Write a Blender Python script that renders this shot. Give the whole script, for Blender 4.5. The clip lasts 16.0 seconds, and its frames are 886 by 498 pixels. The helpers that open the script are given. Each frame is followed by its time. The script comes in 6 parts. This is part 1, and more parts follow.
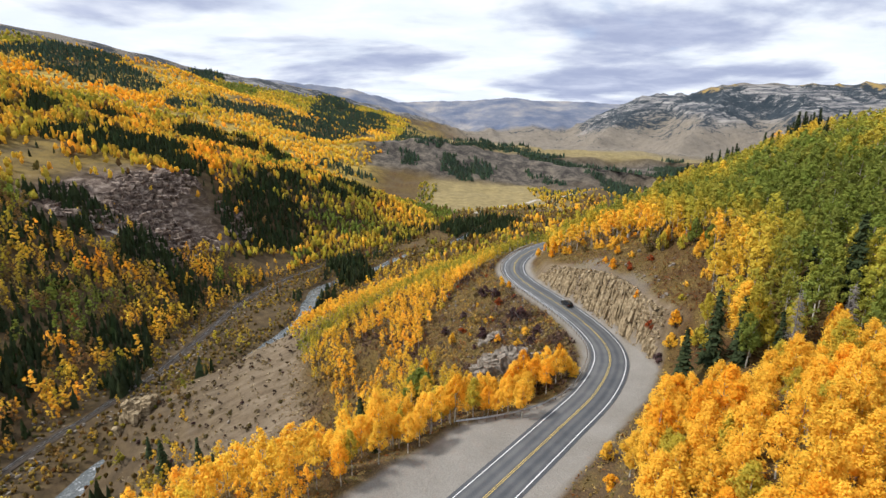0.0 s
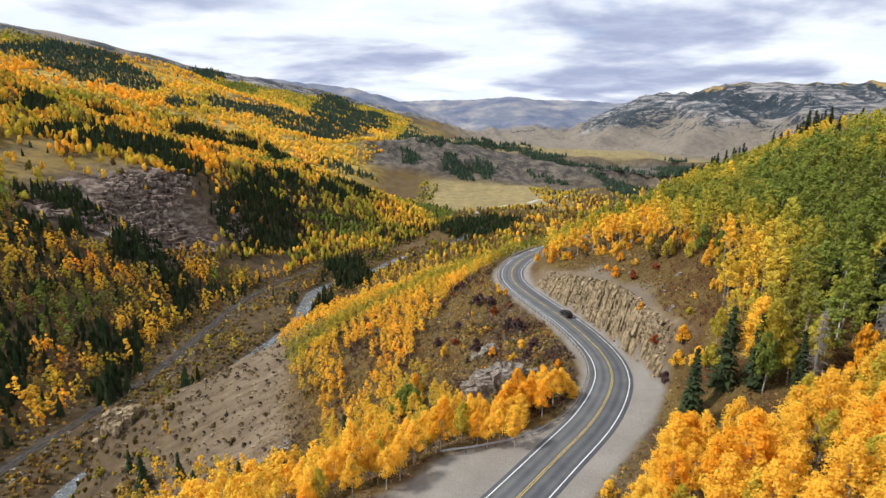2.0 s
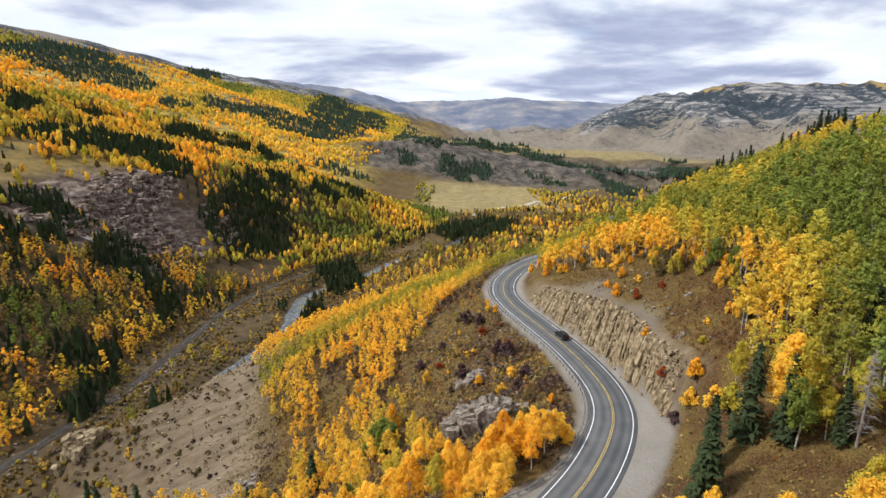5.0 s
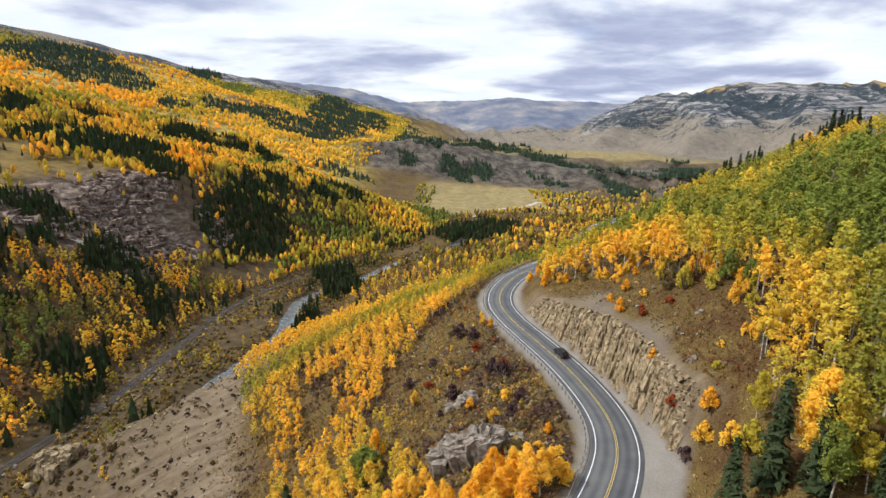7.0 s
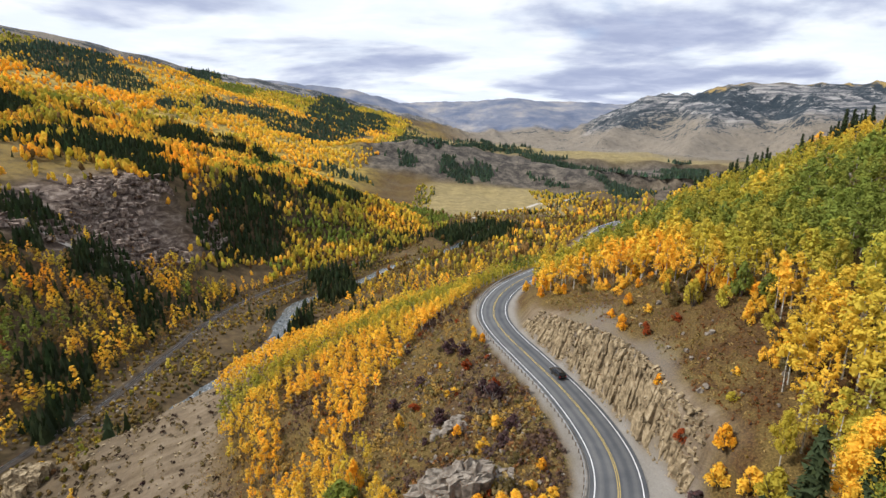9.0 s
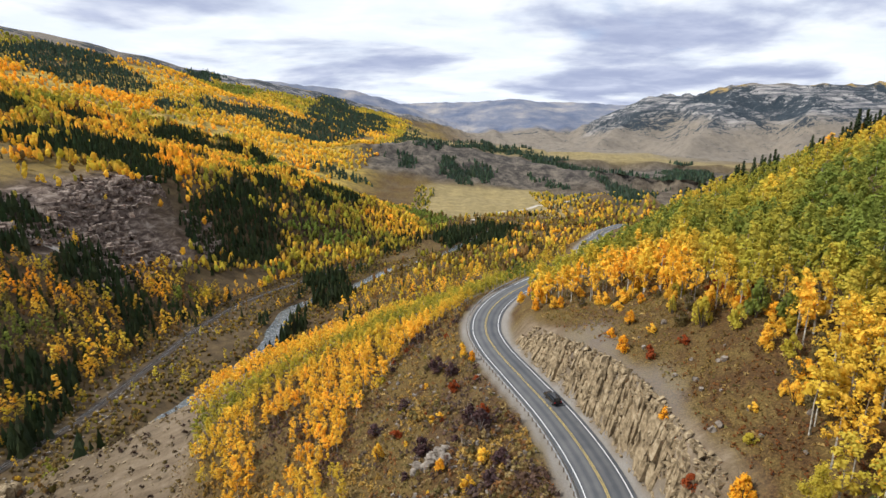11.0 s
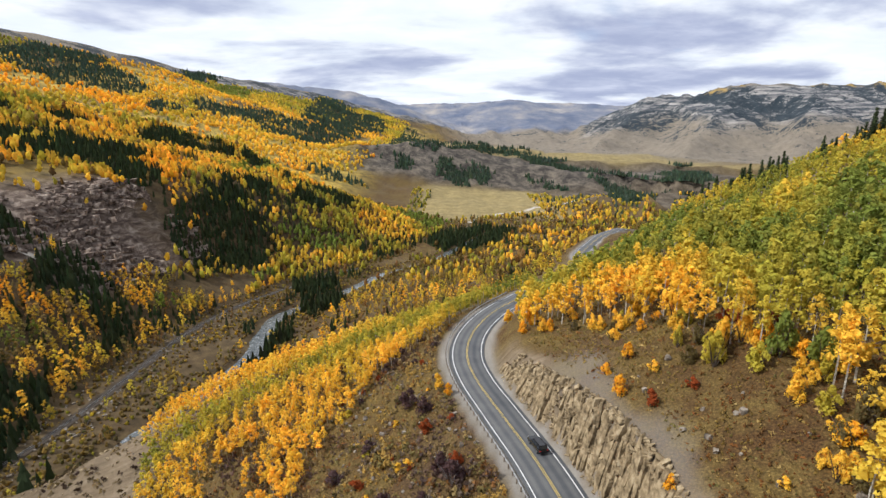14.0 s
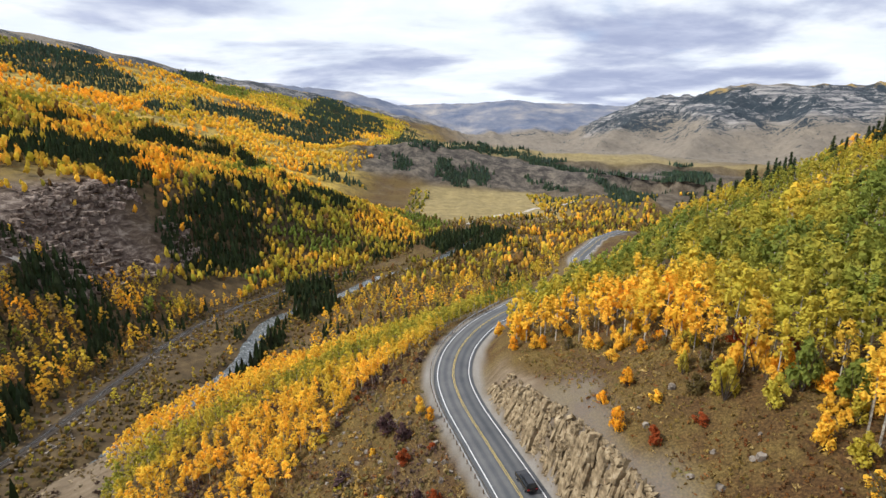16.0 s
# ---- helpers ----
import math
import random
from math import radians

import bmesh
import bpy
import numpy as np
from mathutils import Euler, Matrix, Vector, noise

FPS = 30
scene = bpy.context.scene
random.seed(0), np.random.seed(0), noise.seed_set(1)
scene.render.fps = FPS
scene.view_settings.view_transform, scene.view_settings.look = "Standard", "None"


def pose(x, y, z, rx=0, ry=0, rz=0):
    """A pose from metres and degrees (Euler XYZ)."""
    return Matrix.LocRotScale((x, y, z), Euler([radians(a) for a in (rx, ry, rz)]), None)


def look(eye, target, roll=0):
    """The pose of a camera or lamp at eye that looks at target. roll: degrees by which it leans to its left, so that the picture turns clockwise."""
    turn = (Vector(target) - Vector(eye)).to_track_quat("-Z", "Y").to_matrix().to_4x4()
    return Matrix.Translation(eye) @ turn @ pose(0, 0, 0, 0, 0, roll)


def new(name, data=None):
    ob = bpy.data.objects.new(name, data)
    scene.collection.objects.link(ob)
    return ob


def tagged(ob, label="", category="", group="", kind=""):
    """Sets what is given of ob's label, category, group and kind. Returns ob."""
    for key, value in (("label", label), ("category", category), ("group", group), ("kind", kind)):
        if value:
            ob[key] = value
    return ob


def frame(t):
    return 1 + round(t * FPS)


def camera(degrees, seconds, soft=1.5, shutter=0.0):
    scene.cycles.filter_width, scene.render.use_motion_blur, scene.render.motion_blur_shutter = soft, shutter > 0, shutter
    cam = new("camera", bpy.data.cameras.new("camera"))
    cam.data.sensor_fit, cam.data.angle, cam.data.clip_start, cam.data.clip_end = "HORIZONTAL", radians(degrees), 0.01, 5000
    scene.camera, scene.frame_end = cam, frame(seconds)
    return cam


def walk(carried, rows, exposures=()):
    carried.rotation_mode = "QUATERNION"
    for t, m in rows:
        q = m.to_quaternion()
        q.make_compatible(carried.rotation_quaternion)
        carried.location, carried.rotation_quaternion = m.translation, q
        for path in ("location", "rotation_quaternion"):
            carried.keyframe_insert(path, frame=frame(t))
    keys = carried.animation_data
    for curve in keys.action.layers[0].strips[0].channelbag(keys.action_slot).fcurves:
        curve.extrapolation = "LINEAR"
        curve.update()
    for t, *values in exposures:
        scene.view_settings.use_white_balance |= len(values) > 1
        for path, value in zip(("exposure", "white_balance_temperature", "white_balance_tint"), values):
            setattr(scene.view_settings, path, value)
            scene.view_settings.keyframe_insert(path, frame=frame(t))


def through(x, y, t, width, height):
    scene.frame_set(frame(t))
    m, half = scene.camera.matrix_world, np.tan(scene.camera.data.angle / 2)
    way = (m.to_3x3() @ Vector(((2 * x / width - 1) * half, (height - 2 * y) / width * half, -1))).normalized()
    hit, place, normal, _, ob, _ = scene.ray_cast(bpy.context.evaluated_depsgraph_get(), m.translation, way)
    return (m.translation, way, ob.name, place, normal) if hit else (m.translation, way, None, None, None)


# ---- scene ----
cam = camera(82.6, 16.0)
METRES, EYE, TILT, LEAN, TURN = 86.0, 100.0, -13.65, 0.0, 0.0
ROWS = [
    (0.0, 0.0, 0.0, 0.0, 0.0, 0.0, -0.0),
    (0.5, 0.0092, 0.0266, 0.0065, -0.03, -0.03, 0.01),
    (1.0, 0.0183, 0.0531, 0.013, -0.03, -0.04, 0.02),
    (1.5, 0.0268, 0.0792, 0.0191, 0.07, -0.06, -0.01),
    (2.0, 0.0356, 0.1061, 0.0257, 0.24, -0.09, -0.05),
    (2.5, 0.0446, 0.1343, 0.0326, 0.27, -0.11, -0.05),
    (3.0, 0.0529, 0.1626, 0.0396, 0.28, -0.11, -0.06),
    (3.5, 0.0619, 0.1913, 0.0468, 0.28, -0.1, -0.06),
    (4.0, 0.0702, 0.2205, 0.0541, 0.2, -0.07, -0.04),
    (6.5, 0.1145, 0.3663, 0.0919, 0.09, 0.01, 0.02),
    (7.0, 0.1228, 0.3952, 0.0991, 0.32, 0.01, -0.03),
    (7.5, 0.1324, 0.4255, 0.1059, 0.36, 0.04, -0.03),
    (8.0, 0.1418, 0.4547, 0.113, 0.36, 0.06, -0.01),
    (8.5, 0.1514, 0.4836, 0.12, 0.4, 0.06, -0.01),
    (9.0, 0.1617, 0.5129, 0.1272, 0.45, 0.08, -0.01),
    (11.5, 0.2142, 0.6616, 0.164, 0.58, 0.19, -0.04),
    (12.0, 0.2253, 0.6919, 0.1715, 0.45, 0.21, 0.01),
    (12.5, 0.2361, 0.7216, 0.179, 0.41, 0.22, 0.05),
    (13.0, 0.2476, 0.7518, 0.1856, 0.4, 0.24, 0.06),
    (13.5, 0.259, 0.7814, 0.1927, 0.43, 0.26, 0.08),
    (14.0, 0.2706, 0.8104, 0.199, 0.5, 0.28, 0.07),
    (14.5, 0.2818, 0.8388, 0.205, 0.51, 0.29, 0.06),
    (15.0, 0.2925, 0.8669, 0.2107, 0.53, 0.3, 0.06),
    (15.5, 0.3026, 0.8948, 0.2171, 0.55, 0.31, 0.08),
    (16.0, 0.3131, 0.9224, 0.2238, 0.52, 0.33, 0.1),
]
walk(cam, [(t, pose(0, 0, EYE, TILT, LEAN, TURN) @ pose(METRES * x, METRES * y, METRES * z, 90 + pitch, roll, yaw)) for t, x, y, z, yaw, pitch, roll in ROWS])

# ---------------------------------------------------------------- sky and sun
SUN_AZ, SUN_EL = radians(-98), radians(47)      # azimuth from +y towards +x, elevation
world = bpy.data.worlds.new("sky")
scene.world = world
world.use_nodes = True
wn, wl = world.node_tree.nodes, world.node_tree.links
wn.clear()


def node(tree, kind, **values):
    n = tree.nodes.new(kind)
    for k, v in values.items():
        if k in n.inputs:
            n.inputs[k].default_value = v
    return n


def build_sky():
    t = world.node_tree
    out = t.nodes.new("ShaderNodeOutputWorld")
    sky = t.nodes.new("ShaderNodeTexSky")
    sky.sky_type, sky.sun_disc = "NISHITA", False
    sky.sun_elevation, sky.sun_rotation = SUN_EL, SUN_AZ
    sky.altitude = 2200
    blue = t.nodes.new("ShaderNodeVectorMath")
    blue.operation = "SCALE"
    blue.inputs["Scale"].default_value = 0.16
    t.links.new(sky.outputs[0], blue.inputs[0])
    # cloud deck: the direction projected on a flat layer
    tc = t.nodes.new("ShaderNodeTexCoord")
    sep = t.nodes.new("ShaderNodeSeparateXYZ")
    t.links.new(tc.outputs["Generated"], sep.inputs[0])

    def math_node(op, a, b=None):
        n = t.nodes.new("ShaderNodeMath")
        n.operation = op
        for i, v in enumerate((a, b)):
            if v is None:
                continue
            if isinstance(v, (int, float)):
                n.inputs[i].default_value = v
            else:
                t.links.new(v, n.inputs[i])
        return n.outputs[0]
    up = math_node("ADD", math_node("MAXIMUM", sep.outputs[2], 0.0), 0.14)
    comb = t.nodes.new("ShaderNodeCombineXYZ")
    t.links.new(math_node("DIVIDE", sep.outputs[0], up), comb.inputs[0])
    t.links.new(math_node("DIVIDE", sep.outputs[1], up), comb.inputs[1])

    def cloud(scale, detail, rough, offset, lo, hi, stretch=1.0):
        m = t.nodes.new("ShaderNodeMapping")
        m.inputs["Location"].default_value = offset
        m.inputs["Scale"].default_value = (scale, scale * stretch, 1)
        t.links.new(comb.outputs[0], m.inputs[0])
        n = node(t, "ShaderNodeTexNoise", Scale=1.0, Detail=detail, Roughness=rough, Distortion=0.25)
        t.links.new(m.outputs[0], n.inputs["Vector"])
        r = t.nodes.new("ShaderNodeMapRange")
        r.interpolation_type = "SMOOTHSTEP"
        r.inputs[1].default_value, r.inputs[2].default_value = lo, hi
        t.links.new(n.outputs[0], r.inputs[0])
        return r.outputs[0]
    thick = cloud(0.6, 9, 0.52, CLOUD_A, 0.46, 0.58, 1.15)
    cover = cloud(0.55, 5, 0.5, CLOUD_B, 0.25, 0.36)
    fine = cloud(1.7, 5, 0.6, (3.0, 1.0, 0), 0.35, 0.75, 1.5)

    def mix(fac, a, b):
        n = t.nodes.new("ShaderNodeMix")
        n.data_type = "RGBA"
        for s, v in ((0, fac), (6, a), (7, b)):
            if isinstance(v, (tuple, float)):
                n.inputs[s].default_value = v
            else:
                t.links.new(v, n.inputs[s])
        return n.outputs[2]
    grey = mix(fine, (0.42, 0.48, 0.68, 1), (0.66, 0.72, 0.90, 1))
    white = mix(fine, (0.90, 0.98, 1.10, 1), (1.06, 1.10, 1.14, 1))
    deck = mix(thick, white, grey)
    whole = mix(cover, blue.outputs[0], deck)
    bg = t.nodes.new("ShaderNodeBackground")
    bg.inputs[1].default_value = 1.0
    t.links.new(whole, bg.inputs[0])
    t.links.new(bg.outputs[0], out.inputs[0])


CLOUD_A, CLOUD_B = (0.60, 0.17, 0.0), (5.0, 2.0, 0.0)
build_sky()
sun_data = bpy.data.lights.new("sun", "SUN")
sun_data.energy, sun_data.angle, sun_data.color = 4.2, radians(9), (1.0, 0.96, 0.90)
sun = new("sun", sun_data)
sun.matrix_world = look((0, 0, 0), (-math.sin(SUN_AZ) * math.cos(SUN_EL), -math.cos(SUN_AZ) * math.cos(SUN_EL), -math.sin(SUN_EL)))
scene.view_settings.exposure = 0.0

# ---------------------------------------------------------------- numbers: noise, breaklines, height
rng = np.random.default_rng(7)
LATTICE = rng.random((256, 256))


def value_noise(x, y):
    xi, yi = np.floor(x).astype(int), np.floor(y).astype(int)
    u, v = x - xi, y - yi
    u, v = u * u * (3 - 2 * u), v * v * (3 - 2 * v)
    g = lambda a, b: LATTICE[a & 255, b & 255]
    return (g(xi, yi) * (1 - u) + g(xi + 1, yi) * u) * (1 - v) + (g(xi, yi + 1) * (1 - u) + g(xi + 1, yi + 1) * u) * v


def fbm(x, y, size, octaves=4, gain=0.5, seed=0.0):
    """About -1 to 1."""
    total, amp, norm = 0, 1.0, 0
    for k in range(octaves):
        s = 2 ** k / size
        total = total + amp * (value_noise(x * s + 17.3 * k + seed, y * s + 9.1 * k + seed * 1.7) * 2 - 1)
        norm += amp
        amp *= gain
    return total / norm * 1.6


def smooth(a, b, v):
    w = np.clip((v - a) / (b - a), 0, 1)
    return w * w * (3 - 2 * w)


def along(line, y):
    """x and z of a breakline (y, x, z) at y, smoothly."""
    line = np.array(line, float)
    ys = np.linspace(line[0, 0], line[-1, 0], 600)
    m = np.empty((len(line), 2))
    for i in range(len(line)):
        a, b = max(i - 1, 0), min(i + 1, len(line) - 1)
        m[i] = (line[b, 1:] - line[a, 1:]) / (line[b, 0] - line[a, 0])
    k = np.clip(np.searchsorted(line[:, 0], ys, side="right") - 1, 0, len(line) - 2)
    h = line[k + 1, 0] - line[k, 0]
    s = (ys - line[k, 0]) / h
    out = []
    for c in (0, 1):
        p0, p1, d0, d1 = line[k, c + 1], line[k + 1, c + 1], m[k, c] * h, m[k + 1, c] * h
        v = p0 * (2 * s**3 - 3 * s**2 + 1) + d0 * (s**3 - 2 * s**2 + s) + p1 * (3 * s**2 - 2 * s**3) + d1 * (s**3 - s**2)
        out.append(np.interp(y, ys, v))
    return out


ROAD = [(-60, -98, 46), (0, -48, 45.5), (40, -15.5, 45), (66, 6.4, 44.7), (84, 21.6, 44.6), (97, 32.2, 44.5), (110, 39.6, 44.5), (120, 42.2, 44.5),
        (131, 41.9, 44.5), (146, 39.0, 44.5), (162, 34.2, 44.5), (177, 29.8, 44.5), (190, 28.2, 44.4), (205, 30.6, 44.3), (221, 37.6, 44.2),
        (235, 47.5, 44), (250, 57.5, 42.8), (270, 72, 40), (300, 88, 36), (340, 98, 29.5), (376, 106, 24.5), (410, 122, 23), (444, 141, 22.5), (500, 180, 16), (560, 235, -8)]
RIVER = [(-100, -190, -62), (120, -182, -62), (205, -166, -62), (300, -146, -62), (400, -121, -62), (450, -125, -62), (490, -127, -62), (530, -105, -62), (570, -77, -62),
         (626, -49, -62), (680, 2, -62), (760, 40, -62), (900, 120, -62), (1100, 330, -63)]
RAIL = [(-100, -225, -57), (203, -206, -57), (270, -194, -57), (310, -187, -57), (390, -185, -57), (430, -185, -57), (505, -169, -57), (600, -112, -57), (700, -30, -58), (900, 60, -59)]
FOOT = [(-100, -245, -54), (200, -225, -53), (300, -212, -52), (400, -212, -52), (500, -190, -53), (600, -140, -54), (700, -66, -56), (800, -18, -57), (900, 6, -58), (1100, -20, -58)]
CLIFF_BASE = [(-100, -300, -20), (200, -280, -24), (300, -268, -26), (430, -258, -18), (500, -246, -24), (620, -180, -36), (740, -92, -44), (880, -6, -57), (1100, -120, -40)]
CLIFF_TOP = [(-100, -380, 30), (200, -370, 20), (300, -350, 18), (430, -335, 30), (520, -312, 42), (600, -277, 50), (680, -238, 40), (800, -140, 2), (900, -30, -52), (1100, -220, -10)]
BENCH = [(-100, -560, 90), (300, -540, 88), (430, -525, 92), (600, -512, 100), (700, -500, 104), (830, -395, 76), (940, -240, 18), (1100, -420, 40)]
CREST = [(-100, -860, 220), (430, -820, 212), (600, -770, 200), (790, -670, 176), (890, -480, 112), (945, -340, 70), (1100, -800, 130)]
SPUR = [(-100, -130, -20), (60, -110, -28), (120, -100, -32), (160, -100, -24), (190, -113, -14), (206, -113, -11), (222, -110, -22), (250, -100, -40), (300, -95, -52), (400, -78, -53), (480, -85, -54), (530, -60, -54), (570, -30, -54), (640, 20, -54), (760, 90, -56), (900, 180, -58), (1100, 380, -58)]
SCARP = [(-100, -160, -52), (60, -138, -50), (160, -132, -42), (180, -133, -30), (192, -135, -21), (206, -133, -21), (220, -129, -38), (250, -118, -50), (300, -114, -57), (400, -98, -57), (480, -104, -57), (530, -80, -57), (570, -50, -57), (640, -12, -57), (760, 65, -58), (900, 150, -59), (1100, 355, -60)]
SHELF = [(-100, -150, 20), (60, -70, 26), (84, -54, 22), (104, -40, 16), (136, -26, 12), (160, -22, 15), (178, -42, 15.5), (195, -51, 16), (209, -56, 15.5), (224, -52, 16), (240, -44, 15), (262, -28, 9), (300, 2, 4), (400, 50, -10), (560, 140, -38), (1100, 405, -58)]
LEDGE = [(-100, -130, 40), (40, -66, 42), (60, -48, 42), (76, -30, 41), (88, -8, 40), (100, 12, 40.5), (120, 10, 37.5), (140, -1, 31), (165, -4, 31), (185, -3, 34), (205, 4, 37), (235, 24, 37), (270, 46, 33), (300, 62, 27), (340, 76, 20), (376, 84, 14), (444, 115, 10), (560, 205, -30), (1100, 430, -57)]
TOE = [(-60, -60, 47), (40, 3, 46), (62, 22, 47), (78, 34, 46), (95, 47, 45.5), (108, 50.5, 45.6), (118, 50, 45.5), (130, 48.6, 45.4), (146, 45.4, 45.3), (162, 40.8, 45.3), (177, 36.4, 45.2), (190, 35.2, 45), (205, 38, 45), (235, 55, 45), (250, 66, 43.6), (270, 81, 40.8), (300, 97, 37), (340, 107, 30.5), (376, 116, 25.5), (444, 152, 23.5), (560, 280, -25), (1100, 470, -57)]
BROW = [(-60, -40, 58), (40, 16, 59), (60, 30, 61), (75, 42, 50), (95, 55, 53), (108, 55, 56), (118, 52.5, 56.6), (130, 51.5, 57.4), (146, 48.2, 57), (162, 44, 53.5), (177, 40, 50.6), (190, 39, 49.5), (205, 43, 49.5), (235, 64, 49), (250, 76, 49), (270, 92, 48), (300, 110, 46), (340, 123, 38), (376, 134, 31), (444, 176, 27), (560, 300, -20), (1100, 500, -57)]
SLOPE = [(-60, 0, 76), (40, 38, 68), (60, 54, 66), (80, 62, 58), (95, 68, 62), (110, 72, 65), (130, 72, 67.5), (150, 68, 67), (170, 68, 65), (200, 80, 64.5), (235, 98, 62), (300, 132, 60), (370, 200, 50), (560, 330, -20), (1100, 540, -57)]
TOP = [(-60, 150, 110), (40, 140, 100), (100, 150, 92), (150, 158, 92), (200, 172, 95), (240, 182, 97), (270, 184, 92), (300, 182, 80), (370, 240, 60), (560, 360, -30), (1100, 600, -57)]
OVER = [(-60, 420, 190), (100, 420, 180), (240, 330, 128), (300, 320, 95), (370, 360, 60), (560, 460, -35), (1100, 700, -57)]
LINES = [CREST, BENCH, CLIFF_TOP, CLIFF_BASE, FOOT, RAIL, RIVER, SCARP, SPUR, SHELF, LEDGE, ROAD, TOE, BROW, SLOPE, TOP, OVER]


def road_x(y):
    return along(ROAD, y)[0]


def near_height(x, y):
    """The valley's cross-section at y, drawn from breakline to breakline."""
    shape = np.shape(x)
    x, y = np.ravel(x).astype(float), np.clip(np.ravel(y).astype(float), -60, 1100)
    xs, zs = [], []
    for line in LINES:
        a, b = along(line, y)
        xs.append(a), zs.append(b)
    rx, rz = xs[11], zs[11]
    # flat benches: rail bed, river bed and banks, road and verge
    full_x, full_z = [], []
    for i, (a, b) in enumerate(zip(xs, zs)):
        if i == 5:
            full_x += [a - 5, a + 5]
            full_z += [b, b]
        elif i == 6:
            full_x += [a - 11, a - 6.5, a, a + 6.5, a + 11]
            full_z += [b + 2.5, b - 0.6, b - 1.0, b - 0.6, b + 2.5]
        elif i == 11:
            lay = 3 + 15 * smooth(98, 84, y) * smooth(20, 50, y)
            full_x += [rx - 6.5 - lay, rx - 5.6, rx + 5.0]
            full_z += [rz - 0.35, rz, rz]
        else:
            full_x.append(a), full_z.append(b)
    fx, fz = np.array(full_x), np.array(full_z)
    fx = np.maximum.accumulate(fx + np.arange(len(fx))[:, None] * 1e-3, axis=0)
    z = np.where(x <= fx[0], fz[0] + (fx[0] - x) * 0.12, fz[-1])
    for i in range(len(fx) - 1):
        inside = (x > fx[i]) & (x <= fx[i + 1])
        s = (x - fx[i]) / np.maximum(fx[i + 1] - fx[i], 1e-6)
        z = np.where(inside, fz[i] * (1 - s) + fz[i + 1] * s, z)
    z = np.where(x > fx[-1], fz[-1] + (x - fx[-1]) * 0.15 * smooth(520, 240, y), z)
    return z.reshape(shape)


RIDGES = [  # crest (x, y, z) ..., near fall, far fall
    ([(-2600, 900, 560), (-1466, 1800, 436), (-1328, 2000, 411), (-1130, 2300, 356), (-819, 2700, 305), (-547, 3100, 257), (-309, 3400, 202), (66, 3800, 114), (400, 4100, 20)], 0.33, 0.3),
    ([(-2500, 4500, 330), (-416, 4600, 306), (-20, 4600, 316), (300, 4600, 322), (573, 4600, 348), (872, 4600, 308), (1483, 4500, 300), (2400, 4400, 300)], 0.26, 0.2),
    ([(-1900, 3600, 330), (-1364, 3900, 436), (-965, 3900, 410), (-698, 3900, 384), (-346, 3900, 274), (94, 3900, 133), (357, 3900, 36)], 0.45, 0.4),
    ([(694, 3500, 10), (1038, 3550, 165), (1337, 3500, 300), (1590, 3400, 305), (1749, 3300, 350), (2377, 3200, 362), (2900, 3100, 345), (3600, 2600, 360)], 0.50, 0.5),
    ([(1337, 3500, 296), (1150, 3250, 195), (930, 2980, 75), (800, 2780, 0), (720, 2640, -45)], 0.5, 0.5),
    ([(1749, 3300, 346), (1560, 2970, 235), (1290, 2640, 90), (1080, 2380, -5), (1000, 2280, -45)], 0.5, 0.5),
    ([(2150, 3230, 352), (1960, 2850, 225), (1680, 2480, 70), (1500, 2260, -30)], 0.5, 0.5),
    ([(2700, 3130, 346), (2500, 2750, 230), (2150, 2350, 60), (1950, 2120, -40)], 0.5, 0.5),
    ([(-271, 1500, 15), (-143, 1550, 52), (-42, 1600, 55), (204, 1600, 24), (359, 1500, -10), (510, 1450, -36), (619, 1400, -46)], 0.42, 0.06),
    ([(290, 1050, -44), (340, 1100, -30), (391, 1100, -48)], 0.35, 0.35),
    ([(-300, 1900, 60), (-100, 2000, 42), (300, 2100, 6), (900, 2350, -50)], 0.16, 0.05),
]


def far_height(x, y):
    z = np.full(np.shape(x), -62.0) + 4 * smooth(900, 2400, y)
    for crest, near, far in RIDGES:
        best = np.full(np.shape(x), -1e9)
        for (ax, ay, az), (bx, by, bz) in zip(crest[:-1], crest[1:]):
            dx, dy = bx - ax, by - ay
            s = np.clip(((x - ax) * dx + (y - ay) * dy) / (dx * dx + dy * dy), 0, 1)
            px, py = x - ax - s * dx, y - ay - s * dy
            side = np.where(px * dy - py * dx > 0, near, far)
            best = np.maximum(best, az + s * (bz - az) - side * np.hypot(px, py))
        k = 12.0
        z = np.maximum(z, best) + np.exp(-np.abs(z - best) / k) * k * 0.35
    return z


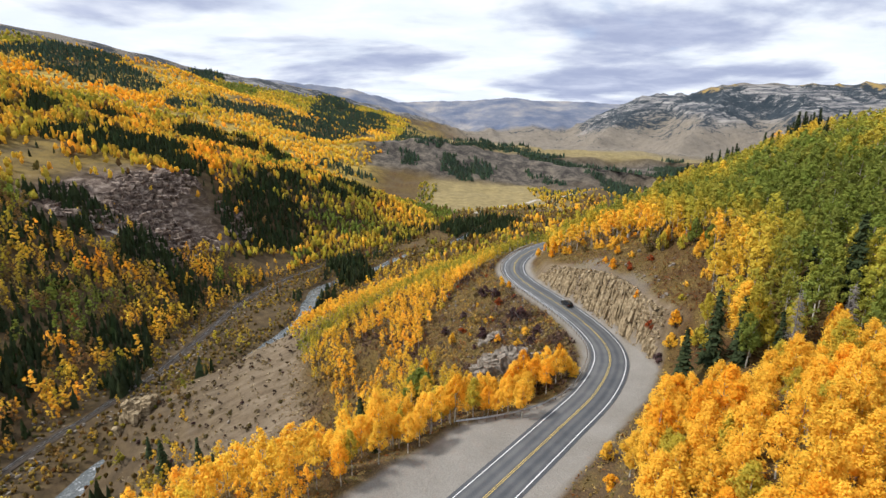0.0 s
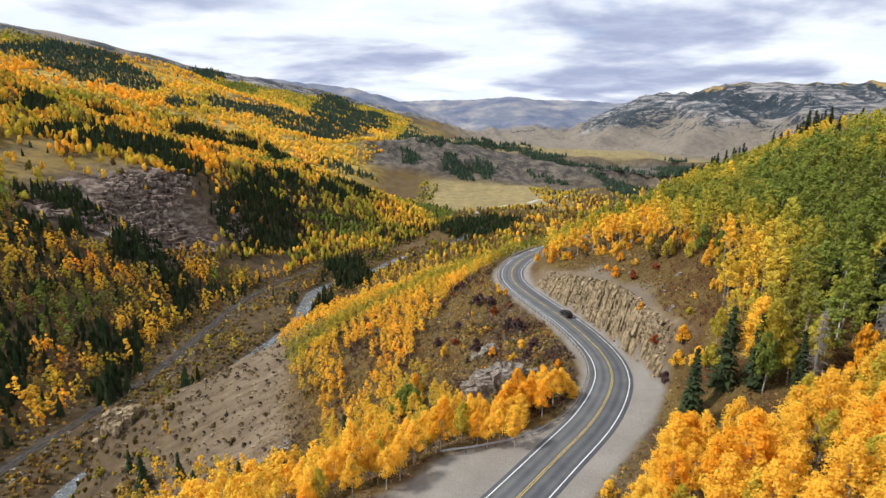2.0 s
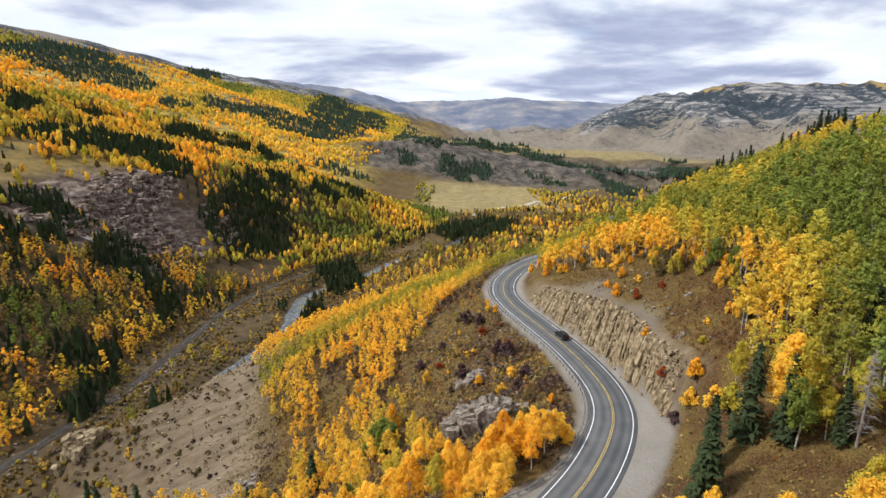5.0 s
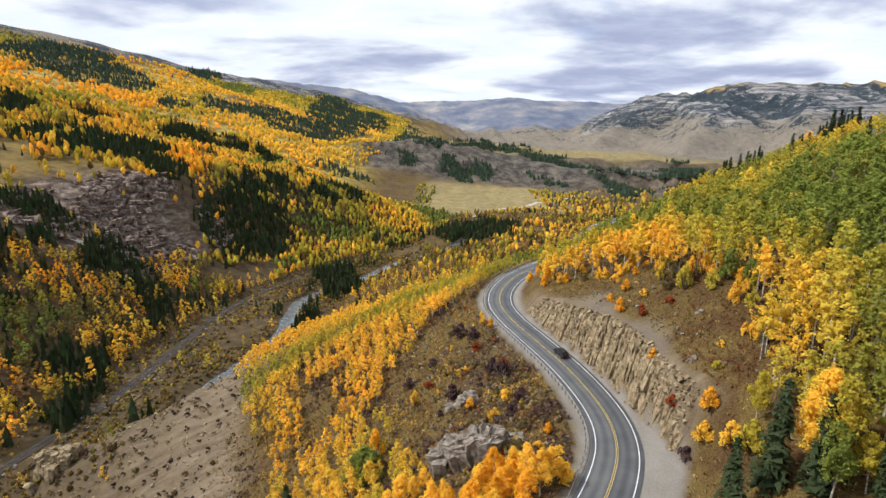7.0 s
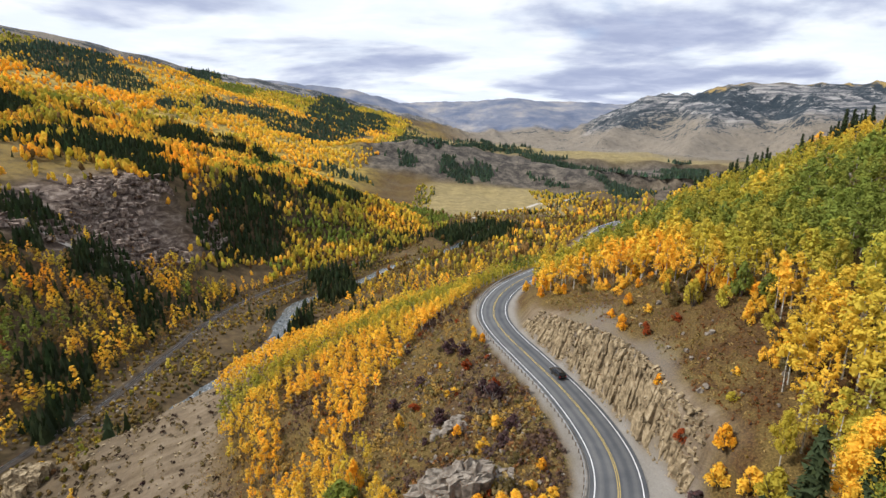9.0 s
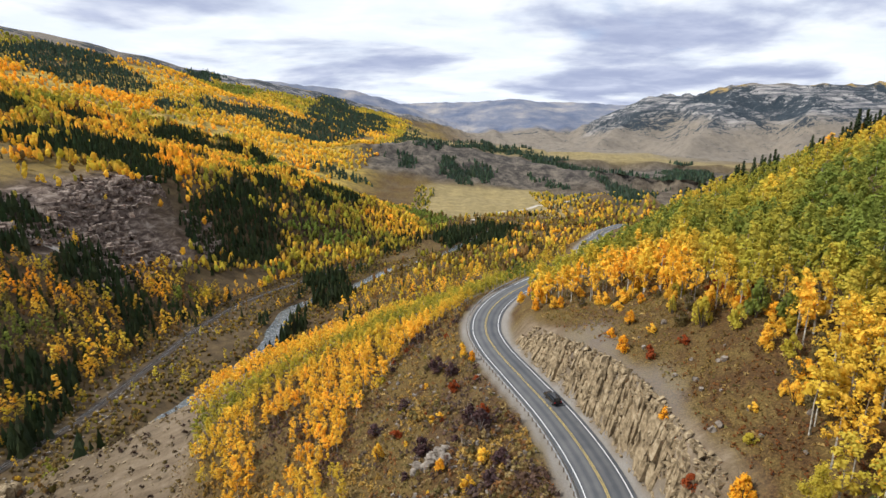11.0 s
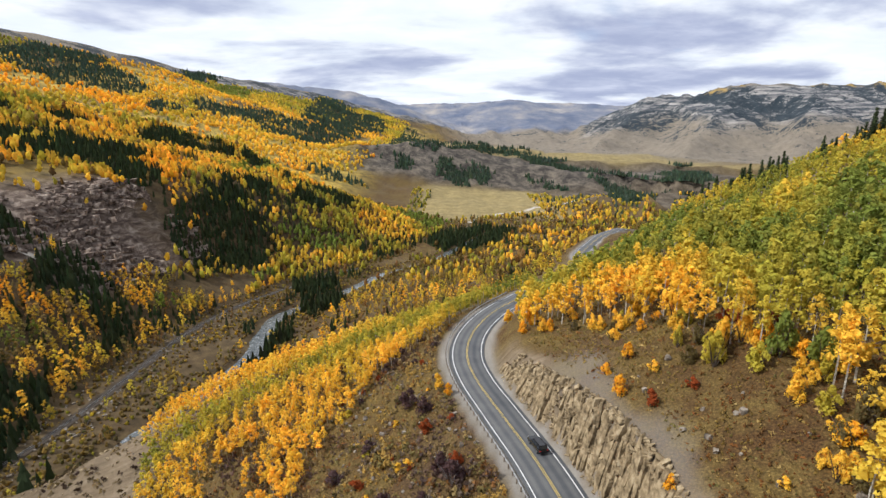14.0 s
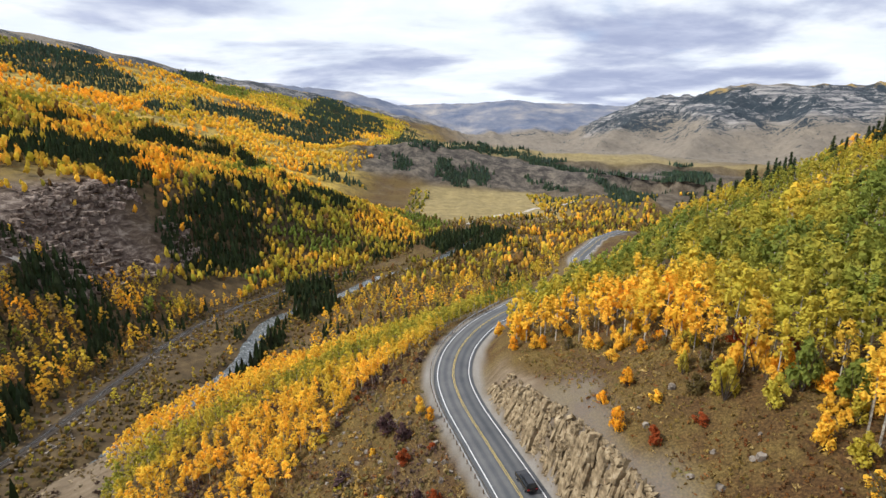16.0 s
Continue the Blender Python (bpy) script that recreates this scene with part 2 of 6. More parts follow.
def height(x, y, rough=True):
    x, y = np.asarray(x, float), np.asarray(y, float)
    w = smooth(930, 1090, y)
    z = near_height(x, y) * (1 - w) + far_height(x, np.maximum(y, 700)) * w
    if rough:
        rx, rz = along(ROAD, np.clip(y, -60, 560))
        off = np.abs(x - rx + 1)
        calm = smooth(8, 22, off) * smooth(6, 30, np.abs(x - along(RIVER, np.clip(y, -100, 1100))[0])) * smooth(4, 14, np.abs(x - along(RAIL, np.clip(y, -100, 900))[0]))
        calm = np.where(y > 950, 1, calm)
        far = smooth(150, 900, np.hypot(x, y - 60))
        z = z + calm * (fbm(x, y, 14, 3) * 0.9 * (1 - far) + fbm(x, y, 60, 4, seed=3) * (1.6 + 4.0 * far) * smooth(-60, 300, np.hypot(x, y) - 60) + fbm(x, y, 400, 5, seed=8) * (14 * far * smooth(1000, 1600, np.hypot(x, y))))
        wild = smooth(1900, 2500, y) * smooth(3850, 3550, y) * smooth(-45, 40, z) * smooth(-200, 500, x + 0.25 * (y - 2500))
        z = z + wild * smooth(400, 250, z) * (-62 * np.abs(fbm(x + 0.45 * y, y * 0.3, 170, 4, seed=5)) + 16) + wild * fbm(x, y, 110, 3, seed=6) * 9
        z = z + smooth(1300, 1450, y) * smooth(1800, 1650, y) * fbm(x, y, 110, 4, seed=15) * 9
    return z


# ---------------------------------------------------------------- materials
def material(name, rough=0.9):
    m = bpy.data.materials.new(name)
    m.use_nodes = True
    bsdf = m.node_tree.nodes["Principled BSDF"]
    bsdf.inputs["Roughness"].default_value = rough
    bsdf.inputs["Specular IOR Level"].default_value = 0.25
    return m, m.node_tree, bsdf


def noise_node(t, scale, detail=4, rough=0.55, kind="Position", distortion=0.0):
    n = node(t, "ShaderNodeTexNoise", Scale=scale, Detail=detail, Roughness=rough, Distortion=distortion)
    src = t.nodes.new("ShaderNodeNewGeometry") if kind == "Position" else t.nodes.new("ShaderNodeTexCoord")
    t.links.new(src.outputs[kind], n.inputs["Vector"])
    return n.outputs[0]


def ramp(t, fac, stops):
    r = t.nodes.new("ShaderNodeValToRGB")
    el = r.color_ramp.elements
    while len(el) < len(stops):
        el.new(0.5)
    for e, (p, c) in zip(el, stops):
        e.position, e.color = p, (*c, 1)
    t.links.new(fac, r.inputs[0])
    return r.outputs[0]


def blend(t, fac, a, b, how="MIX"):
    n = t.nodes.new("ShaderNodeMix")
    n.data_type, n.blend_type = "RGBA", how
    for s, v in ((0, fac), (6, a), (7, b)):
        if isinstance(v, (tuple, float, int)):
            n.inputs[s].default_value = v
        else:
            t.links.new(v, n.inputs[s])
    return n.outputs[2]


def maths(t, op, a, b=0.0):
    n = t.nodes.new("ShaderNodeMath")
    n.operation = op
    for i, v in enumerate((a, b)):
        if isinstance(v, (int, float)):
            n.inputs[i].default_value = v
        else:
            t.links.new(v, n.inputs[i])
    return n.outputs[0]


def bump(t, bsdf, fac, strength, distance):
    b = t.nodes.new("ShaderNodeBump")
    b.inputs["Strength"].default_value, b.inputs["Distance"].default_value = strength, distance
    t.links.new(fac, b.inputs["Height"])
    t.links.new(b.outputs[0], bsdf.inputs["Normal"])


def ground_material():
    m, t, bsdf = material("ground_cover", 0.95)
    a = t.nodes.new("ShaderNodeAttribute")
    a.attribute_name = "cover"
    sep = t.nodes.new("ShaderNodeSeparateColor")
    t.links.new(a.outputs["Color"], sep.inputs[0])
    a2 = t.nodes.new("ShaderNodeAttribute")
    a2.attribute_name = "cover_more"
    sep2 = t.nodes.new("ShaderNodeSeparateColor")
    t.links.new(a2.outputs["Color"], sep2.inputs[0])
    fine, mid, big = noise_node(t, 1.6, 6, 0.65), noise_node(t, 0.16, 5, 0.6), noise_node(t, 0.02, 5, 0.6)
    speckle = noise_node(t, 3.2, 5, 0.75)
    grass = ramp(t, speckle, [(0.30, (0.05, 0.034, 0.011)), (0.44, (0.105, 0.07, 0.02)), (0.56, (0.175, 0.118, 0.036)), (0.72, (0.28, 0.20, 0.075))])
    brush = ramp(t, speckle, [(0.34, (0.026, 0.014, 0.006)), (0.46, (0.062, 0.033, 0.012)), (0.56, (0.115, 0.061, 0.021)), (0.70, (0.20, 0.118, 0.042))])
    def band(v, lo, hi):
        r = t.nodes.new("ShaderNodeMapRange")
        r.inputs[1].default_value, r.inputs[2].default_value = lo, hi
        t.links.new(v, r.inputs[0])
        return r.outputs[0]
    soil = blend(t, band(mid, 0.38, 0.56), grass, brush)
    soil = blend(t, maths(t, "MULTIPLY", sep.outputs[2], 0.55), soil, grass)
    soil = blend(t, maths(t, "MULTIPLY", band(big, 0.5, 0.7), 0.5), soil, ramp(t, speckle, [(0.3, (0.06, 0.045, 0.03)), (0.7, (0.27, 0.21, 0.13))]))
    stone = ramp(t, noise_node(t, 1.1, 8, 0.75), [(0.34, (0.05, 0.036, 0.022)), (0.46, (0.14, 0.105, 0.065)), (0.58, (0.225, 0.175, 0.115)), (0.72, (0.33, 0.27, 0.195))])
    fall_line = t.nodes.new("ShaderNodeMapping")
    fall_line.inputs["Rotation"].default_value = (0, 0, radians(38))
    fall_line.inputs["Scale"].default_value = (0.05, 0.42, 0.12)
    where = t.nodes.new("ShaderNodeNewGeometry")
    t.links.new(where.outputs["Position"], fall_line.inputs[0])
    runnel = node(t, "ShaderNodeTexNoise", Scale=1.0, Detail=7, Roughness=0.68, Distortion=0.5)
    t.links.new(fall_line.outputs[0], runnel.inputs["Vector"])
    stone = blend(t, 0.6, stone, ramp(t, runnel.outputs[0], [(0.36, (0.09, 0.062, 0.04)), (0.47, (0.20, 0.15, 0.10)), (0.56, (0.30, 0.235, 0.165)), (0.66, (0.40, 0.33, 0.25))]))
    scree = blend(t, 0.25, stone, ramp(t, mid, [(0.3, (0.11, 0.08, 0.048)), (0.55, (0.23, 0.172, 0.112)), (0.75, (0.33, 0.265, 0.195))]))
    gravel = blend(t, 0.4, ramp(t, noise_node(t, 4.0, 6, 0.7), [(0.3, (0.19, 0.172, 0.148)), (0.7, (0.34, 0.315, 0.28))]),
                   ramp(t, mid, [(0.3, (0.20, 0.182, 0.158)), (0.7, (0.35, 0.33, 0.30))]))
    dry = ramp(t, noise_node(t, 0.05, 8, 0.8), [(0.34, (0.19, 0.15, 0.065)), (0.5, (0.30, 0.235, 0.105)), (0.66, (0.42, 0.33, 0.15))])
    col = blend(t, sep.outputs[0], soil, scree)
    col = blend(t, sep.outputs[1], col, gravel)
    col = blend(t, sep2.outputs[0], col, dry)
    wood = ramp(t, noise_node(t, 0.035, 8, 0.72), [(0.36, (0.11, 0.09, 0.03)), (0.45, (0.27, 0.20, 0.05)), (0.53, (0.46, 0.32, 0.065)), (0.60, (0.60, 0.41, 0.08)), (0.70, (0.40, 0.32, 0.09))])
    col = blend(t, sep2.outputs[1], col, wood)
    # bare mountains: tan footslopes, pale ledges and dark timber higher up, yellow tops; ledges and timber have bluish
    # distance haze mixed into their colours
    geo = t.nodes.new("ShaderNodeNewGeometry")
    xyz = t.nodes.new("ShaderNodeSeparateXYZ")
    t.links.new(geo.outputs["Position"], xyz.inputs[0])
    squash = t.nodes.new("ShaderNodeMapping")
    squash.inputs["Scale"].default_value = (0.009, 0.009, 0.075)
    t.links.new(geo.outputs["Position"], squash.inputs[0])
    strata = node(t, "ShaderNodeTexNoise", Scale=1.0, Detail=7, Roughness=0.65, Distortion=0.4)
    t.links.new(squash.outputs[0], strata.inputs["Vector"])
    broad = noise_node(t, 0.0035, 6, 0.62)
    speck = noise_node(t, 0.03, 8, 0.8)
    foot = ramp(t, speck, [(0.30, (0.12, 0.105, 0.088)), (0.44, (0.215, 0.185, 0.15)), (0.6, (0.275, 0.235, 0.185)), (0.74, (0.34, 0.285, 0.22))])
    ledges = ramp(t, strata.outputs[0], [(0.40, (0.06, 0.073, 0.092)), (0.47, (0.16, 0.16, 0.17)), (0.54, (0.29, 0.28, 0.275)), (0.62, (0.45, 0.43, 0.41))])
    def step(v, lo, hi):
        r = t.nodes.new("ShaderNodeMapRange")
        r.inputs[1].default_value, r.inputs[2].default_value = lo, hi
        t.links.new(v, r.inputs[0])
        return r.outputs[0]
    a4 = t.nodes.new("ShaderNodeAttribute")
    a4.attribute_name = "cover_peak"
    sep4 = t.nodes.new("ShaderNodeSeparateColor")
    t.links.new(a4.outputs["Color"], sep4.inputs[0])
    slate = blend(t, sep4.outputs[1], foot, ledges)
    fall = t.nodes.new("ShaderNodeMapping")
    fall.inputs["Rotation"].default_value = (0, 0, radians(-53))
    fall.inputs["Scale"].default_value = (0.005, 0.024, 0.012)
    t.links.new(geo.outputs["Position"], fall.inputs[0])
    diag = node(t, "ShaderNodeTexNoise", Scale=1.0, Detail=9, Roughness=0.75, Distortion=0.5)
    t.links.new(fall.outputs[0], diag.inputs["Vector"])
    mottle = maths(t, "MULTIPLY", maths(t, "ADD", noise_node(t, 0.045, 8, 0.85), diag.outputs[0]), 0.5)
    ragged = maths(t, "ADD", sep4.outputs[0], maths(t, "MULTIPLY", maths(t, "SUBTRACT", mottle, 0.5), 6.0))
    slate = blend(t, step(ragged, 0.42, 0.58), slate, ramp(t, speck, [(0.35, (0.018, 0.030, 0.042)), (0.65, (0.05, 0.066, 0.08))]))
    topped = maths(t, "ADD", sep4.outputs[2], maths(t, "MULTIPLY", maths(t, "SUBTRACT", noise_node(t, 0.012, 7, 0.7), 0.5), 1.3))
    slate = blend(t, step(topped, 0.5, 0.62), slate, (0.36, 0.25, 0.09, 1))
    # far range past y 3570: blue distance haze painted into the hill colours
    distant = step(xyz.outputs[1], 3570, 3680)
    hazy_hills = ramp(t, noise_node(t, 0.0045, 7, 0.65), [(0.35, (0.115, 0.145, 0.225)), (0.5, (0.20, 0.22, 0.28)), (0.60, (0.30, 0.295, 0.315)), (0.70, (0.42, 0.39, 0.36))])
    slate = blend(t, distant, slate, hazy_hills)
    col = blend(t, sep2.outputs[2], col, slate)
    a3 = t.nodes.new("ShaderNodeAttribute")
    a3.attribute_name = "cover_rock"
    sep3 = t.nodes.new("ShaderNodeSeparateColor")
    t.links.new(a3.outputs["Color"], sep3.inputs[0])
    # darker brown ground over the left slope and valley floor
    dark_floor = ramp(t, noise_node(t, 0.12, 6, 0.7), [(0.3, (0.03, 0.024, 0.014)), (0.5, (0.09, 0.06, 0.03)), (0.7, (0.16, 0.115, 0.055))])
    col = blend(t, maths(t, "MULTIPLY", sep3.outputs[2], 0.85), col, dark_floor)
    squash2 = t.nodes.new("ShaderNodeMapping")
    squash2.inputs["Scale"].default_value = (0.07, 0.07, 0.16)
    t.links.new(geo.outputs["Position"], squash2.inputs[0])
    crag = node(t, "ShaderNodeTexNoise", Scale=1.0, Detail=8, Roughness=0.72, Distortion=0.8)
    t.links.new(squash2.outputs[0], crag.inputs["Vector"])
    crags = ramp(t, crag.outputs[0], [(0.36, (0.03, 0.020, 0.016)), (0.46, (0.085, 0.058, 0.044)), (0.54, (0.16, 0.118, 0.092)), (0.64, (0.34, 0.275, 0.22))])
    col = blend(t, sep3.outputs[0], col, crags)
    knoll = ramp(t, speck, [(0.40, (0.028, 0.025, 0.024)), (0.5, (0.088, 0.077, 0.066)), (0.60, (0.19, 0.16, 0.125))])
    col = blend(t, maths(t, "MULTIPLY", sep3.outputs[1], 0.95), col, knoll)
    col = blend(t, 1.0, col, (0.84, 0.84, 0.84, 1), "MULTIPLY")
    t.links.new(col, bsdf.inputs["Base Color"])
    ribs = maths(t, "MULTIPLY", maths(t, "MULTIPLY", diag.outputs[0], sep2.outputs[2]), 22.0)
    bump(t, bsdf, maths(t, "ADD", maths(t, "MULTIPLY", fine, 0.5), ribs), 0.6, 1.0)
    return m


def leaf_material(name, stops, attribute=False, through=0.36):
    """Foliage: colour by tree (object or stored tint) and by leaf."""
    m = bpy.data.materials.new(name)
    m.use_nodes = True
    t = m.node_tree
    t.nodes.clear()
    out = t.nodes.new("ShaderNodeOutputMaterial")
    geo = t.nodes.new("ShaderNodeNewGeometry")
    if attribute:
        a = t.nodes.new("ShaderNodeAttribute")
        a.attribute_name = "tint"
        base = a.outputs["Color"]
    else:
        info = t.nodes.new("ShaderNodeObjectInfo")
        base = ramp(t, info.outputs["Random"], stops)
    leafy = ramp(t, geo.outputs["Random Per Island"], [(0.0, (0.78, 0.72, 0.58)), (0.35, (0.97, 0.96, 0.90)), (1.0, (1.0, 1.0, 1.0))])
    col = blend(t, 1.0, base, leafy, "MULTIPLY")
    grain = noise_node(t, 3.4, 4, 0.7)
    col = blend(t, 1.0, col, ramp(t, grain, [(0.28, (0.72, 0.69, 0.62)), (0.40, (0.97, 0.97, 0.95)), (0.50, (1.0, 1.0, 1.0))]), "MULTIPLY")
    d = t.nodes.new("ShaderNodeBsdfDiffuse")
    tr = t.nodes.new("ShaderNodeBsdfTranslucent")
    relief = t.nodes.new("ShaderNodeBump")
    relief.inputs["Strength"].default_value, relief.inputs["Distance"].default_value = 0.45, 0.3
    t.links.new(grain, relief.inputs["Height"])
    t.links.new(relief.outputs[0], d.inputs["Normal"])
    t.links.new(col, d.inputs[0])
    t.links.new(col, tr.inputs[0])
    mixer = t.nodes.new("ShaderNodeMixShader")
    mixer.inputs[0].default_value = through
    t.links.new(d.outputs[0], mixer.inputs[1])
    t.links.new(tr.outputs[0], mixer.inputs[2])
    t.links.new(mixer.outputs[0], out.inputs[0])
    return m


def plain(name, stops, scale, rough=0.85, bumps=0.0, dist=0.05, metal=0.0, kind="Position"):
    m, t, bsdf = material(name, rough)
    n = noise_node(t, scale, 6, 0.6, kind)
    t.links.new(ramp(t, n, stops), bsdf.inputs["Base Color"])
    bsdf.inputs["Metallic"].default_value = metal
    if bumps:
        bump(t, bsdf, n, bumps, dist)
    return m


GROUND = ground_material()
GOLD, AMBER, LIME, GREEN, PINE, RUST, DUN = "gold", "amber", "lime", "green", "pine", "rust", "dun"
TINTS = {GOLD: (0.98, 0.63, 0.085), AMBER: (0.96, 0.515, 0.05), LIME: (0.57, 0.47, 0.07), GREEN: (0.225, 0.265, 0.058), PINE: (0.05, 0.068, 0.034), RUST: (0.36, 0.085, 0.03), DUN: (0.17, 0.13, 0.055)}


def stops_of(c, spread=0.22):
    lo = tuple(v * (1 - spread) for v in c)
    hi = (c[0] * (1 + spread * 0.6), c[1] * (1 + spread), c[2] * 1.2)
    return [(0.0, lo), (0.5, c), (1.0, hi)]


LEAF = {k: leaf_material("leaves_" + k, stops_of(c, 0.12), through=0.1 if k == PINE else 0.42) for k, c in TINTS.items()}
LEAF_MIX = leaf_material("leaves_mixed", None, True, 0.34)
BARK_PALE = plain("aspen_bark", [(0.35, (0.16, 0.14, 0.11)), (0.55, (0.50, 0.47, 0.40)), (0.8, (0.62, 0.59, 0.52))], 3.0)
BARK_DARK = plain("spruce_bark", [(0.3, (0.05, 0.04, 0.03)), (0.7, (0.13, 0.10, 0.08))], 4.0)
DEADWOOD = plain("weathered_deadwood", [(0.3, (0.16, 0.14, 0.13)), (0.7, (0.34, 0.31, 0.29))], 4.0)
ROCK = plain("tan_rock", [(0.30, (0.07, 0.052, 0.03)), (0.45, (0.20, 0.15, 0.088)), (0.57, (0.31, 0.24, 0.145)), (0.72, (0.42, 0.345, 0.235))], 0.9, 0.95, 0.8, 0.15)
ROCK_GREY = plain("grey_rock", [(0.30, (0.06, 0.05, 0.04)), (0.48, (0.18, 0.15, 0.12)), (0.70, (0.34, 0.30, 0.25))], 0.9, 0.95, 0.8, 0.15)


def asphalt_material():
    """Grey asphalt: paler in the wheel tracks, blotched and patched."""
    m, t, bsdf = material("asphalt", 0.75)
    a = t.nodes.new("ShaderNodeAttribute")
    a.attribute_name = "worn"
    patch = noise_node(t, 0.22, 6, 0.7)
    grit = noise_node(t, 6.0, 5, 0.7)
    v = maths(t, "ADD", maths(t, "MULTIPLY", a.outputs["Fac"], 0.42), maths(t, "MULTIPLY", patch, 0.9))
    col = ramp(t, v, [(0.25, (0.058, 0.062, 0.07)), (0.55, (0.088, 0.092, 0.098)), (0.9, (0.135, 0.135, 0.135))])
    col = blend(t, 1.0, col, ramp(t, grit, [(0.3, (0.82, 0.82, 0.82)), (0.7, (1.12, 1.12, 1.12))]), "MULTIPLY")
    t.links.new(col, bsdf.inputs["Base Color"])
    bump(t, bsdf, grit, 0.3, 0.02)
    return m


ASPHALT = asphalt_material()
WHITE = plain("white_line", [(0.3, (0.55, 0.55, 0.55)), (0.7, (0.8, 0.8, 0.8))], 3.0, 0.7)
YELLOW = plain("yellow_line", [(0.3, (0.46, 0.34, 0.10)), (0.7, (0.60, 0.44, 0.13))], 3.0, 0.7)
STEEL = plain("galvanised_steel", [(0.3, (0.35, 0.36, 0.37)), (0.7, (0.55, 0.56, 0.57))], 2.0, 0.45, metal=0.7)
POST = plain("weathered_post", [(0.3, (0.12, 0.09, 0.07)), (0.7, (0.26, 0.21, 0.16))], 5.0)
BALLAST = plain("rail_ballast", [(0.3, (0.025, 0.02, 0.016)), (0.7, (0.07, 0.055, 0.042))], 2.5, 0.95, 0.5, 0.1)


def water_material():
    m, t, bsdf = material("river_water", 0.12)
    n = noise_node(t, 0.5, 6, 0.7, distortion=1.0)
    t.links.new(ramp(t, n, [(0.35, (0.05, 0.06, 0.06)), (0.55, (0.12, 0.13, 0.13)), (0.68, (0.45, 0.46, 0.47))]), bsdf.inputs["Base Color"])
    bsdf.inputs["Specular IOR Level"].default_value = 0.5
    bump(t, bsdf, n, 0.5, 0.3)
    return m


WATER = water_material()


# ---------------------------------------------------------------- mesh helpers
def raw_mesh(name, verts, faces, mats, smooth_faces=False, slots=None):
    """A mesh from arrays: faces is (n, 3) or (n, 4)."""
    verts, faces = np.asarray(verts, np.float32), np.asarray(faces, np.int32)
    me = bpy.data.meshes.new(name)
    k = faces.shape[1]
    me.vertices.add(len(verts))
    me.vertices.foreach_set("co", verts.ravel())
    me.loops.add(faces.size)
    me.loops.foreach_set("vertex_index", faces.ravel())
    me.polygons.add(len(faces))
    me.polygons.foreach_set("loop_start", np.arange(len(faces), dtype=np.int32) * k)
    if slots is not None:
        me.polygons.foreach_set("material_index", np.asarray(slots, np.int32))
    me.polygons.foreach_set("use_smooth", np.full(len(faces), smooth_faces))
    for m in (mats if isinstance(mats, (list, tuple)) else [mats]):
        me.materials.append(m)
    me.update(calc_edges=True)
    return me


def part(name, bm, mat, parent=None, label=""):
    me = bpy.data.meshes.new(name)
    bm.to_mesh(me)
    bm.free()
    me.materials.append(mat)
    ob = new(name, me)
    ob.parent = parent
    if label:
        ob["label"] = label
    return ob


def mesh_part(name, me, parent=None, label=""):
    ob = new(name, me)
    ob.parent = parent
    if label:
        ob["label"] = label
    return ob


def add_colour(me, name, rgb):
    at = me.attributes.new(name, "FLOAT_COLOR", "POINT")
    rgba = np.ones((len(rgb), 4), np.float32)
    rgba[:, :3] = rgb
    at.data.foreach_set("color", rgba.ravel())


# ---------------------------------------------------------------- the ground
def spaced(fine_lo, fine_hi, step, lo, hi, grow, most):
    mid = np.arange(fine_lo, fine_hi + step / 2, step)
    left, s, v = [], step, fine_lo
    while v > lo:
        s = min(s * grow, most)
        v -= s
        left.append(v)
    right, s, v = [], step, fine_hi
    while v < hi:
        s = min(s * grow, most)
        v += s
        right.append(v)
    return np.concatenate([left[::-1], mid, right])


